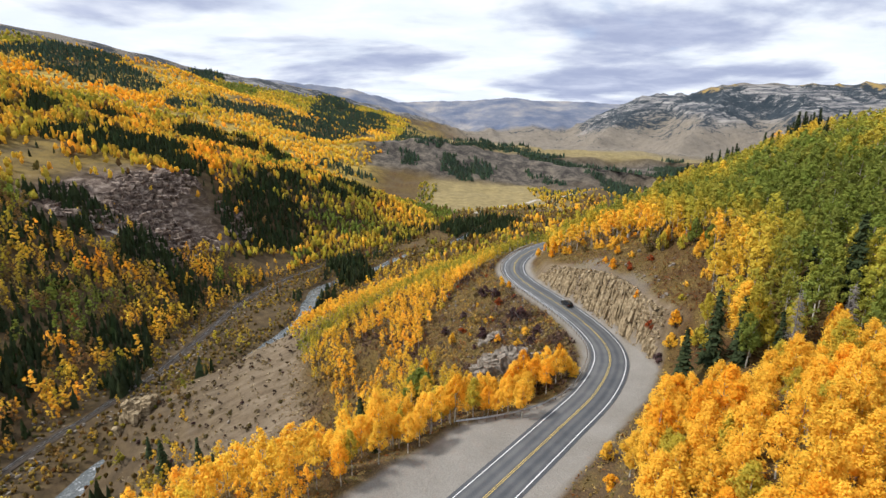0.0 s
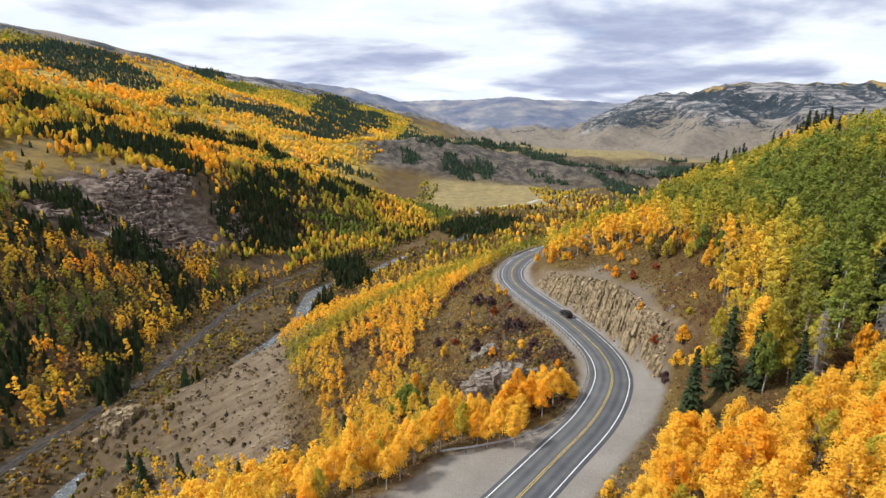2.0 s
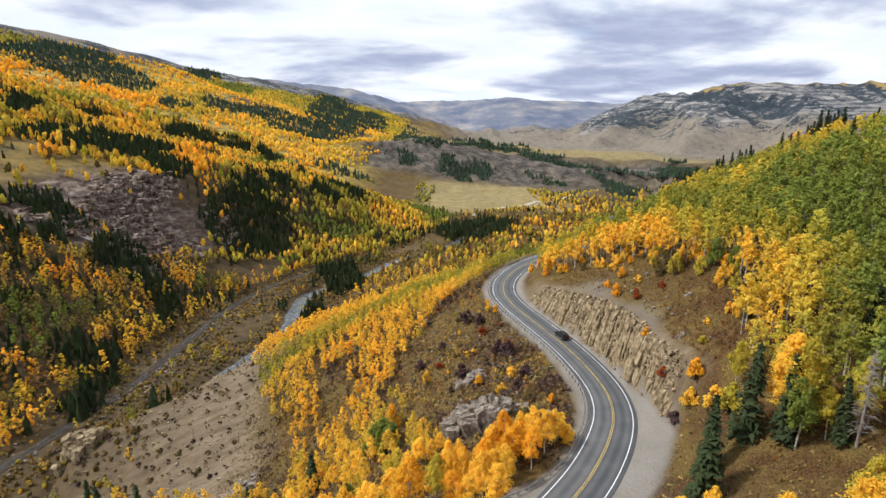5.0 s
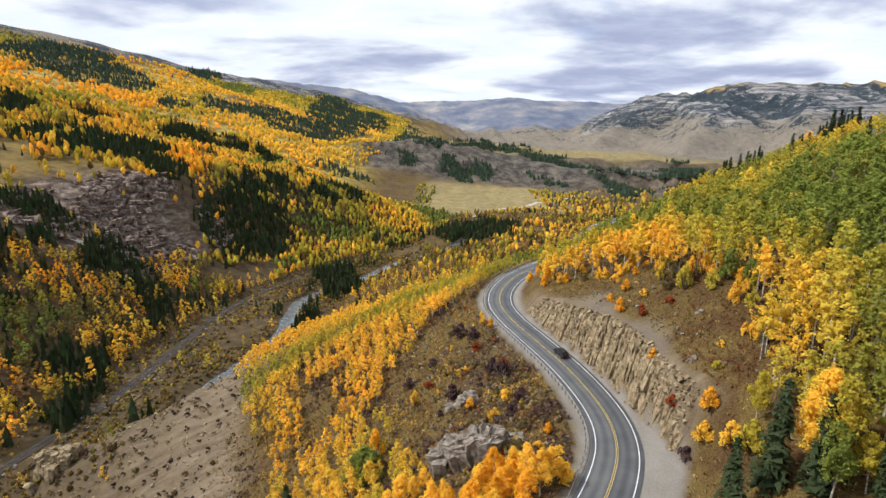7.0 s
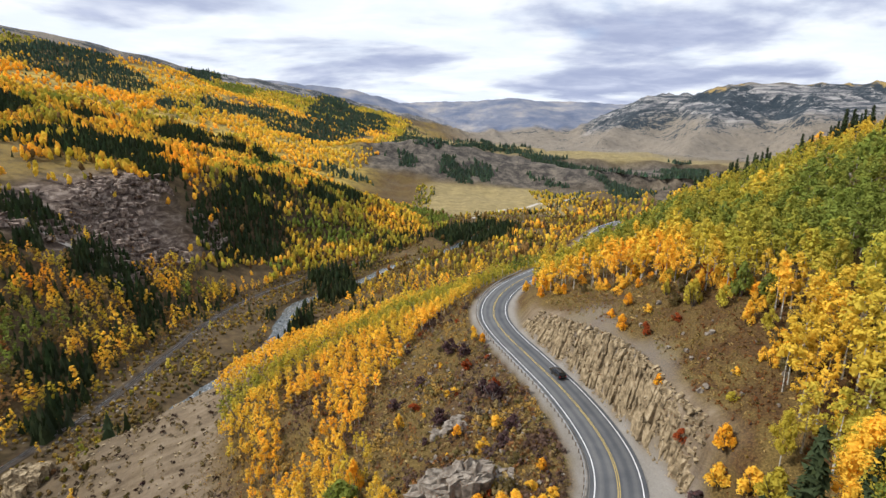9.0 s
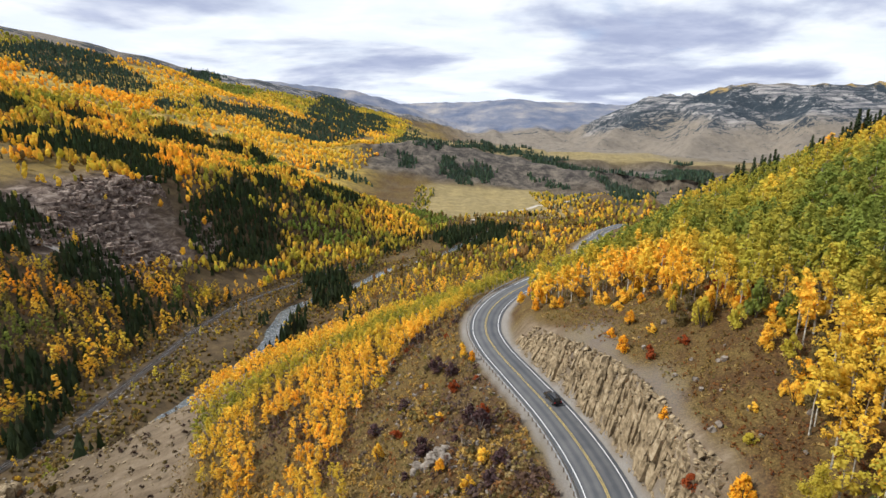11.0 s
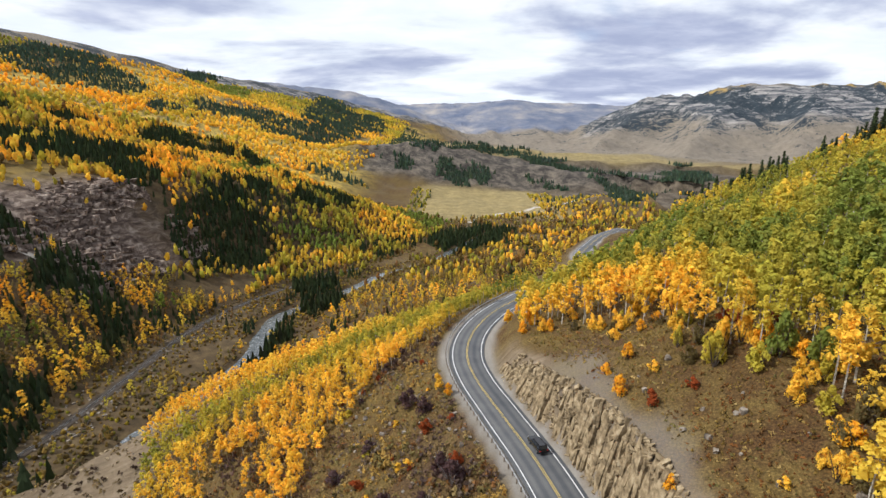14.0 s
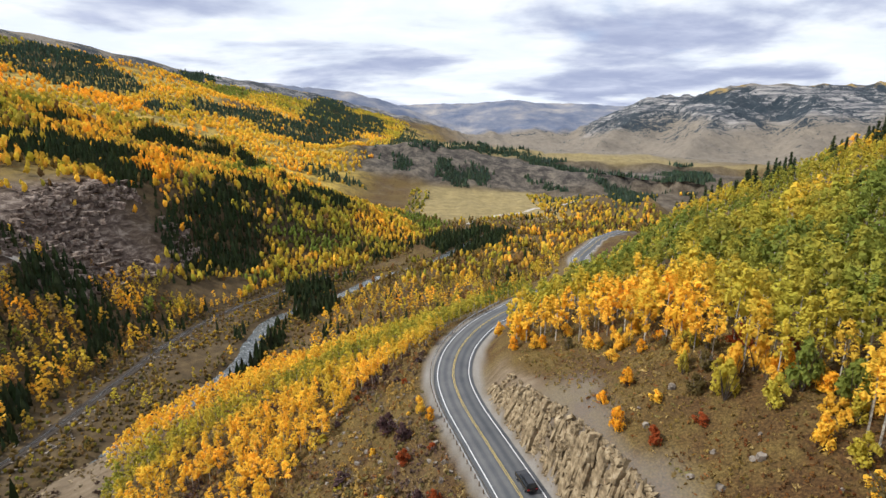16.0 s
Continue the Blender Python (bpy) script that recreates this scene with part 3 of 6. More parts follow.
def cover_at(x, y, z, steep):
    """Weights: scree, gravel, grass / meadow, wood, slate."""
    rx = road_x(np.clip(y, -60, 560))
    off = x - rx
    n1 = fbm(x, y, 22, 4, seed=11)
    n2 = fbm(x, y, 160, 4, seed=12)
    near = smooth(560, 420, y)
    lay = 7.0 + 14.5 * smooth(98, 84, y) * smooth(20, 50, y)
    verge_r = 6.4 + 5.0 * smooth(126, 108, y)
    gravel = near * smooth(-lay - 1, -lay + 1, off) * smooth(verge_r + 1.5, verge_r - 0.5, off)
    spur_x, spur_z = along(SPUR, np.clip(y, -100, 1100))
    ledge_x, _ = along(LEDGE, np.clip(y, -60, 1100))
    scree = smooth(ledge_x - 38, ledge_x - 58, x + n1 * 7) * smooth(-150, -128, x) * smooth(235, 205, y) * smooth(60, 120, y)
    toe_x, brow_x = along(TOE, np.clip(y, -60, 1100))[0], along(BROW, np.clip(y, -60, 1100))[0]
    cut = smooth(toe_x - 1, toe_x, x) * smooth(brow_x + 4, brow_x + 0.5, x + n1 * 2) * smooth(106, 116, y) * smooth(192, 178, y)
    cb, ct = along(CLIFF_BASE, np.clip(y, -100, 1100))[0], along(CLIFF_TOP, np.clip(y, -100, 1100))[0]
    cliff = smooth(cb + 18, cb - 5, x) * smooth(ct - 70, ct - 30, x) * smooth(590, 530, y + n1 * 20) * smooth(400, 445, y)
    railside = smooth(24, 6, np.abs(x - along(RAIL, np.clip(y, -100, 900))[0] - 2)) * smooth(520, 420, y) * 0.8
    scree = np.clip(np.maximum.reduce([scree, cut, 0.3 * railside * smooth(-0.3, 0.3, n1)]), 0, 1)
    meadow = smooth(950, 1000, y) * smooth(1420, 1330, y) * smooth(-70, -20, x) * smooth(290, 230, x) * smooth(-30, -45, z)
    far = smooth(800, 1200, np.hypot(x, y))
    left = smooth(60, -200, x) * smooth(3500, 3000, y)
    above = smooth(ct + 10, ct - 60, x) * smooth(1050, 900, y)
    crest_z = np.interp(y, [c[1] for c in RIDGES[0][0]], [c[2] for c in RIDGES[0][0]])
    strip = smooth(crest_z - 105, crest_z - 65, z + 12 * n1) * smooth(1250, 1450, y)
    left = left * (1 - smooth(-260, -120, x) * smooth(960, 1040, y) * smooth(1800, 1650, y))
    wood = np.maximum(far * left * smooth(-0.5, 0.2, n2) * (1 - 0.95 * strip) * smooth(1000, 1150, y), 0.5 * above)
    tan = smooth(1590, 1680, y) * smooth(2700, 2300, y) * (1 - left) * smooth(1300, 800, x)
    slate = smooth(1900, 2250, y) * smooth(-100, 400, x + (y - 3000) * 0.2)
    # all slopes past y 3450 take the haze-tinted mountain colours
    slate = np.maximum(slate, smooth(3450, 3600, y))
    slate = np.maximum(slate, strip * 0.9)
    apron = smooth(brow_x - 2.5, brow_x, x) * smooth(brow_x + 7, brow_x + 2.5, x + n1 * 6) * smooth(120, 130, y) * smooth(172, 160, y)
    return scree * (1 - apron), np.maximum(gravel * (1 - cut), apron * 0.42), smooth(-0.4, 0.4, n1) * np.where(x > rx, smooth(128, 152, y), 1), np.maximum(meadow * 0.9, tan * 0.9), np.clip(wood, 0, 1) * (1 - slate), slate, np.clip(cliff, 0, 1), np.maximum(smooth(1340, 1420, y), 0.75 * smooth(220, 330, x) * smooth(1060, 1150, y)) * smooth(1660, 1600, y) * smooth(-300, -180, x) * smooth(1000, 700, x)


def build_ground():
    gx = spaced(-62, 110, 1.5, -3400, 3400, 1.06, 28)
    gy = spaced(34, 242, 1.5, -120, 4900, 1.036, 28)
    X, Y = np.meshgrid(gx, gy)
    Z = height(X, Y)
    nx, ny = len(gx), len(gy)
    i = np.arange(nx * ny).reshape(ny, nx)
    faces = np.stack([i[:-1, :-1], i[:-1, 1:], i[1:, 1:], i[1:, :-1]], -1).reshape(-1, 4)
    me = raw_mesh("ground", np.stack([X, Y, Z], -1).reshape(-1, 3), faces, GROUND, True)
    sc, gr, gs, md, wd, sl, cl, hk = cover_at(X, Y, Z, None)
    add_colour(me, "cover", np.stack([sc, gr, gs], -1).reshape(-1, 3))
    gully = np.abs(fbm(X + 0.45 * Y, Y * 0.3, 170, 4, seed=5))
    tone = fbm(X, Y, 420, 4, seed=19)
    timber = (0.33 + 0.22 * smooth(0.08, 0.42, gully) + 0.30 * tone) * smooth(20, 170, Z) + 0.16 * smooth(0.25, 0.5, gully)
    ledge = smooth(110, 200, Z + 70 * tone) * smooth(365, 330, Z)
    gold = 0.52 * smooth(300, 340, Z + 60 * tone) * smooth(2200, 2600, Y)
    add_colour(me, "cover_peak", np.stack([timber, ledge, gold], -1).reshape(-1, 3))
    add_colour(me, "cover_rock", np.stack([cl, hk, smooth(-40, -140, X) * smooth(1000, 850, Y) * (1 - wd)], -1).reshape(-1, 3))
    add_colour(me, "cover_more", np.stack([md, wd, sl], -1).reshape(-1, 3))
    return tagged(new("ground", me), "autumn valley ground of dry grass, scree, gravel and far mountains", "ground", kind="structure")


ground = build_ground()


# ---------------------------------------------------------------- road
def line_frame(line, y0, y1, step):
    """Points along a breakline, evenly, with the level normal to the right."""
    y = np.linspace(y0, y1, 4000)
    x, z = along(line, y)
    s = np.concatenate([[0], np.cumsum(np.hypot(np.diff(x), np.diff(y)))])
    q = np.arange(0, s[-1], step)
    y = np.interp(q, s, y)
    x, z = along(line, y)
    tx, ty = np.gradient(x), np.gradient(y)
    n = np.hypot(tx, ty)
    return np.stack([x, y, z], -1), np.stack([ty / n, -tx / n, 0 * n], -1)


def strip(name, line, y0, y1, offsets, lift, mat, step=1.0, fall=0.0):
    p, r = line_frame(line, y0, y1, step)
    rows = [p + r * o + np.array([0, 0, lift - fall * abs(o)]) for o in offsets]
    k = len(offsets)
    verts = np.stack(rows, 1).reshape(-1, 3)
    i = np.arange(len(p) * k).reshape(len(p), k)
    faces = np.stack([i[:-1, :-1], i[:-1, 1:], i[1:, 1:], i[1:, :-1]], -1).reshape(-1, 4)
    return raw_mesh(name, verts, faces, mat, True)


def build_road():
    across = np.linspace(-4.4, 4.4, 23)
    me = strip("road", ROAD, -40, 490, across, 0.16, ASPHALT)
    worn = 0.5 + 0.5 * np.cos((np.abs(across) - 0.95) * 2 * np.pi / 1.75)
    worn = np.where(np.abs(across) > 3.7, 0.15, worn) - 0.35 * (across > 0.2)
    add_colour(me, "worn", np.tile(worn[:, None], (len(me.vertices) // len(across), 3)))
    road = tagged(new("road", me), "two-lane grey asphalt mountain road with painted lines", "road", kind="structure")
    for name, o, w, mat in (("edge_line", -3.65, 0.085, WHITE), ("edge_line", 3.65, 0.085, WHITE), ("centre_line", -0.15, 0.055, YELLOW), ("centre_line", 0.15, 0.055, YELLOW)):
        mesh_part(name, strip(name, ROAD, -40, 490, (o - w, o + w), 0.18, mat), road)
    return road


build_road()
river = tagged(new("river", strip("river", RIVER, -60, 1090, (-8, -4, 0, 4, 8), 0.3, WATER, 4.0)), "shallow grey mountain river with pale riffles", "river", kind="structure")


# ---------------------------------------------------------------- trees
def tube(points, radii, sides=6):
    """Vertices and quads of a tapering limb."""
    p = np.array(points, float)
    rings = []
    for i, (c, r) in enumerate(zip(p, radii)):
        d = p[min(i + 1, len(p) - 1)] - p[max(i - 1, 0)]
        d /= np.linalg.norm(d)
        a = np.cross(d, (0.3, 0.9, 0.1))
        a /= np.linalg.norm(a)
        b = np.cross(d, a)
        ang = np.arange(sides) * 2 * np.pi / sides
        rings.append(c + r * (np.cos(ang)[:, None] * a + np.sin(ang)[:, None] * b))
    v = np.concatenate(rings)
    f = [(i * sides + j, i * sides + (j + 1) % sides, (i + 1) * sides + (j + 1) % sides, (i + 1) * sides + j) for i in range(len(p) - 1) for j in range(sides)]
    return v, np.array(f)


def join(pieces):
    vs, fs, n = [], [], 0
    for v, f in pieces:
        vs.append(v), fs.append(tri(f) + n)
        n += len(v)
    return np.concatenate(vs), np.concatenate(fs)


def tri(f):
    """Quads split into triangles."""
    return f if f.shape[1] == 3 else np.concatenate([f[:, [0, 1, 2]], f[:, [0, 2, 3]]])


def cards(centres, normals, size, g, aspect=0.9):
    """Small leaf sprays: one pointed triangle each."""
    n = len(centres)
    a = np.cross(normals, g.normal(size=(n, 3)))
    a /= np.linalg.norm(a, axis=1)[:, None] + 1e-9
    b = np.cross(normals, a)
    s = (size * g.uniform(0.6, 1.3, n))[:, None] * 0.62
    v = np.stack([centres - a * s - b * s * 0.5 * aspect, centres + a * s - b * s * 0.5 * aspect, centres + b * s * aspect], 1).reshape(-1, 3)
    return v, np.arange(n * 3).reshape(n, 3)


import itertools

ICO = np.array([(a, b * 1.618, 0) for a in (-1, 1) for b in (-1, 1)] + [(0, a, b * 1.618) for a in (-1, 1) for b in (-1, 1)] + [(b * 1.618, 0, a) for a in (-1, 1) for b in (-1, 1)]) / 1.902
ICO_F = np.array([f for f in itertools.combinations(range(12), 3) if all(np.linalg.norm(ICO[a] - ICO[b]) < 1.1 for a, b in itertools.combinations(f, 2))])
OCT = np.array([(1, 0, 0), (-1, 0, 0), (0, 1, 0), (0, -1, 0), (0, 0, 1), (0, 0, -1)], float)
OCT_F = np.array([(a, b, c) for a in (0, 1) for b in (2, 3) for c in (4, 5)])


def outward(v, f):
    flip = np.einsum("ij,ij->i", np.cross(v[f[:, 1]] - v[f[:, 0]], v[f[:, 2]] - v[f[:, 0]]), v[f].mean(1)) < 0
    return np.where(flip[:, None], f[:, ::-1], f)


LUMPS = {8: (OCT, outward(OCT, OCT_F)), 20: (ICO, outward(ICO, ICO_F))}


def crown_cards(g, h, base, width, clumps, per, size, lump=0, plump=1.0):
    """Leaf sprays gathered in upright clumps over an egg-shaped crown, each round a ragged leafy body."""
    out_c, out_n, bodies = [], [], []
    for k in range(clumps):
        u = (k + g.uniform(0.1, 0.9)) / clumps
        zc = base + (h - base) * u * 0.93
        prof = math.sin(math.pi * min(1, 0.20 + 0.80 * u) ** 0.9) ** 0.8 * width
        ang, rr = g.uniform(0, 2 * math.pi), prof * math.sqrt(g.uniform(0.05, 1)) * 0.85
        c = np.array([rr * math.cos(ang), rr * math.sin(ang), zc])
        rad = width * g.uniform(0.26, 0.46) * (1.1 - 0.5 * u)
        if lump and k % 2 == 0:
            lv, lf = LUMPS[lump]
            turn = np.array(Euler((g.uniform(0, 6), g.uniform(0, 6), 0)).to_matrix())
            bodies.append(((lv @ turn) * g.uniform(0.6, 1.1, (len(lv), 1)) * rad * plump * (0.92, 0.92, 1.4) + c, lf))
        d = g.normal(size=(per, 3))
        d /= np.linalg.norm(d, axis=1)[:, None]
        d[:, 2] = np.where(d[:, 2] < -0.3, -d[:, 2], d[:, 2])
        out_c.append(c + d * (rad * g.uniform(0.45, 1.3, per) ** 0.7)[:, None] * (1, 1, 1.35))
        nn = d + g.normal(size=(per, 3)) * 0.5 + (-0.1, 0, 0.3)
        out_n.append(nn / np.linalg.norm(nn, axis=1)[:, None])
    v, f = cards(np.concatenate(out_c), np.concatenate(out_n), size, g)
    for bv, bf in bodies:
        v, f = np.concatenate([v, bv]), np.concatenate([f, bf + len(v)])
    return v, f


def aspen_parts(seed, h=9.0, base=0.36, width=1.9, clumps=26, per=42, size=0.42, stems=1):
    g = np.random.default_rng(seed)
    pieces = []
    for k in range(stems):
        lean = g.normal(size=2) * 0.25
        foot = g.normal(size=2) * (0.5 if stems > 1 else 0)
        pts = [(foot[0] + lean[0] * s + 0.08 * math.sin(4 * s + k), foot[1] + lean[1] * s, h * 0.94 * s - 0.4) for s in (0, 0.2, 0.45, 0.7, 1)]
        pieces.append(tube(pts, (0.15, 0.12, 0.095, 0.06, 0.02)))
        for _ in range(7):
            s = g.uniform(0.38, 0.85)
            ang, ln = g.uniform(0, 6.283), width * g.uniform(0.4, 0.8) * (1.2 - s)
            p0 = np.array([foot[0] + lean[0] * s, foot[1] + lean[1] * s, h * 0.94 * s - 0.4])
            d = np.array([math.cos(ang), math.sin(ang), 0.9])
            pieces.append(tube([p0, p0 + d * ln * 0.5, p0 + d * ln + (0, 0, 0.2)], (0.045, 0.03, 0.012), 4))
    return join(pieces), crown_cards(g, h, h * base, width, clumps, per, size, 20, 0.68)


def spruce_cards(g, h, width, whorls, per, size):
    c, n = [], []
    for k in range(whorls):
        u = (k + g.uniform(0, 0.7)) / whorls
        z = h * (0.08 + 0.92 * u)
        r = width * (1 - u) ** 0.85 + 0.08
        for j in range(max(3, int(per * (1 - 0.75 * u)))):
            ang = g.uniform(0, 6.283)
            for q in (0.45, 0.85):
                rr = r * q * g.uniform(0.75, 1.1)
                c.append((rr * math.cos(ang), rr * math.sin(ang), z - rr * 0.32))
                n.append((0.5 * math.cos(ang) + g.normal() * 0.3, 0.5 * math.sin(ang) + g.normal() * 0.3, 0.8))
    c, n = np.array(c), np.array(n)
    n /= np.linalg.norm(n, axis=1)[:, None]
    v, f = cards(c, n, size, g, 0.6)
    return v, f


aspen_kit = {}
WORDS = {GOLD: "golden yellow autumn aspen with pale slender trunk", AMBER: "orange-yellow autumn aspen with pale trunk", LIME: "yellow-green aspen beginning to turn", GREEN: "green-leaved aspen on the slope"}
for kind in (GOLD, AMBER, LIME, GREEN):
    aspen_kit[kind] = []
    for v in range(3):
        trunk, crown = aspen_parts(100 + 10 * v + len(kind), 9.0, 0.36, 1.9 + 0.2 * v, 36 + 2 * v, 60, 0.22)
        aspen_kit[kind].append((raw_mesh("trunk", *trunk, BARK_PALE, True), raw_mesh("crown", *crown, LEAF[kind])))


def plant_aspen(kind, x, y, scale, g):
    trunk, crown = aspen_kit[kind][int(g.integers(3))]
    holder = new("aspen_tree")
    holder.matrix_world = Matrix.LocRotScale((x, y, float(height(x, y)) - 0.15), Euler((g.normal() * 0.03, g.normal() * 0.03, g.uniform(0, 6.283))), (scale * g.uniform(0.9, 1.1), scale * g.uniform(0.9, 1.1), scale * g.uniform(0.88, 1.15)))
    for nm, me in (("trunk", trunk), ("crown", crown)):
        ob = new(nm, me)
        ob.parent = holder
    return tagged(holder, WORDS[kind], "tree", "aspens beside the road")


# joined woods: small kits copied into one mesh
def low_aspen(seed, clumps, per, size, trunk=True, width=1.95, base=2.9, h=9.0, lump=8, plump=1.28):
    v, f = crown_cards(np.random.default_rng(seed), h, base, width, clumps, per, size, lump, plump)
    lf = np.ones(len(f), int)
    if trunk:
        tv, tf = tube([(0, 0, -0.5), (0.1, 0, 3.6), (0, 0.1, 6.2)], (0.13, 0.09, 0.03), 3)
        tf = tri(tf)
        v, f, lf = np.concatenate([v, tv]), np.concatenate([f, tf + len(v)]), np.concatenate([lf, np.zeros(len(tf), int)])
    return v, f, lf


def low_spruce(seed, skirts, sides, width=1.9):
    """A spruce of ragged overlapping skirts."""
    g = np.random.default_rng(seed)
    V, F, n = [], [], 0
    for k in range(skirts):
        u0, u1 = k / skirts, min(1.0, (k + 1.55) / skirts)
        r0, r1 = width * (1 - u0) ** 0.9 + 0.12, width * max(0.0, 1 - u1) ** 0.9 * 0.45 + 0.03
        ang = np.arange(sides) * 2 * np.pi / sides + g.uniform(0, 6)
        rag = np.where(np.arange(sides) % 2, 0.62, 1.1) * g.uniform(0.75, 1.25, sides)
        low = np.stack([np.cos(ang) * r0 * rag, np.sin(ang) * r0 * rag, 12 * (0.07 + 0.93 * u0) - 0.5 * rag * (1 - u0) + g.uniform(-0.2, 0.2, sides)], -1)
        top = np.stack([np.cos(ang) * r1, np.sin(ang) * r1, np.full(sides, 12 * (0.07 + 0.93 * u1))], -1)
        V += [low, top]
        i = np.arange(sides)
        F.append(np.stack([i, (i + 1) % sides, (i + 1) % sides + sides, i + sides], -1) + n)
        n += 2 * sides
    v, f = np.concatenate(V), np.concatenate(F)
    tv, tf = tube([(0, 0, -0.6), (0, 0, 1.6)], (0.2, 0.16), 3)
    f, tf = tri(f), tri(tf)
    return np.concatenate([v, tv]), np.concatenate([f, tf + len(v)]), np.concatenate([np.ones(len(f), int), np.zeros(len(tf), int)])


def wood(name, kits, xs, ys, scales, tints, label, bark, seed=1, zs=None):
    """Many trees as one mesh, with the tint of each stored on it."""
    g = np.random.default_rng(seed)
    zs = height(xs, ys) - 0.2 if zs is None else zs
    pick = g.integers(len(kits), size=len(xs))
    V, F, S, C, n = [], [], [], [], 0
    for k, (v, f, lf) in enumerate(kits):
        idx = np.nonzero(pick == k)[0]
        if not len(idx):
            continue
        ang = g.uniform(0, 6.283, len(idx))
        c, s = np.cos(ang), np.sin(ang)
        sc = scales[idx][:, None]
        wide = sc * g.uniform(0.85, 1.2, len(idx))[:, None]
        px = (v[None, :, 0] * c[:, None] - v[None, :, 1] * s[:, None]) * wide + xs[idx][:, None]
        py = (v[None, :, 0] * s[:, None] + v[None, :, 1] * c[:, None]) * wide + ys[idx][:, None]
        pz = v[None, :, 2] * sc + zs[idx][:, None]
        V.append(np.stack([px, py, pz], -1).reshape(-1, 3))
        F.append((f[None] + (np.arange(len(idx)) * len(v))[:, None, None] + n).reshape(-1, 3))
        S.append(np.tile(lf, len(idx)))
        C.append(np.repeat(tints[idx], len(v), axis=0))
        n += len(idx) * len(v)
    me = raw_mesh(name, np.concatenate(V), np.concatenate(F), [bark, LEAF_MIX], False, np.concatenate(S))
    add_colour(me, "tint", np.concatenate(C))
    return tagged(new(name, me), label, "trees", kind="stuff")


def tint_of(kinds, g, spread=0.16):
    base = np.array([TINTS[k] for k in kinds])
    return base * (1 + g.normal(size=(len(base), 1)) * spread) * (1 + g.normal(size=(len(base), 3)) * spread * 0.4)


def tint_by(hue, g, spread=0.13):
    """Leaf colour that runs on from orange through gold and lime to green."""
    v = hue + g.normal(size=len(hue)) * 0.035
    base = np.stack([np.interp(v, (0.05, 0.25, 0.46, 0.66), [TINTS[k][c] for k in (AMBER, GOLD, LIME, GREEN)]) for c in range(3)], -1)
    return base * (1 + g.normal(size=(len(base), 1)) * spread) * (1 + g.normal(size=(len(base), 3)) * spread * 0.35)


def scatter(x0, x1, y0, y1, gap, g):
    """Jittered grid of places."""
    xs, ys = np.meshgrid(np.arange(x0, x1, gap), np.arange(y0, y1, gap))
    xs, ys = xs.ravel(), ys.ravel()
    return xs + g.uniform(-0.45, 0.45, len(xs)) * gap, ys + g.uniform(-0.45, 0.45, len(ys)) * gap


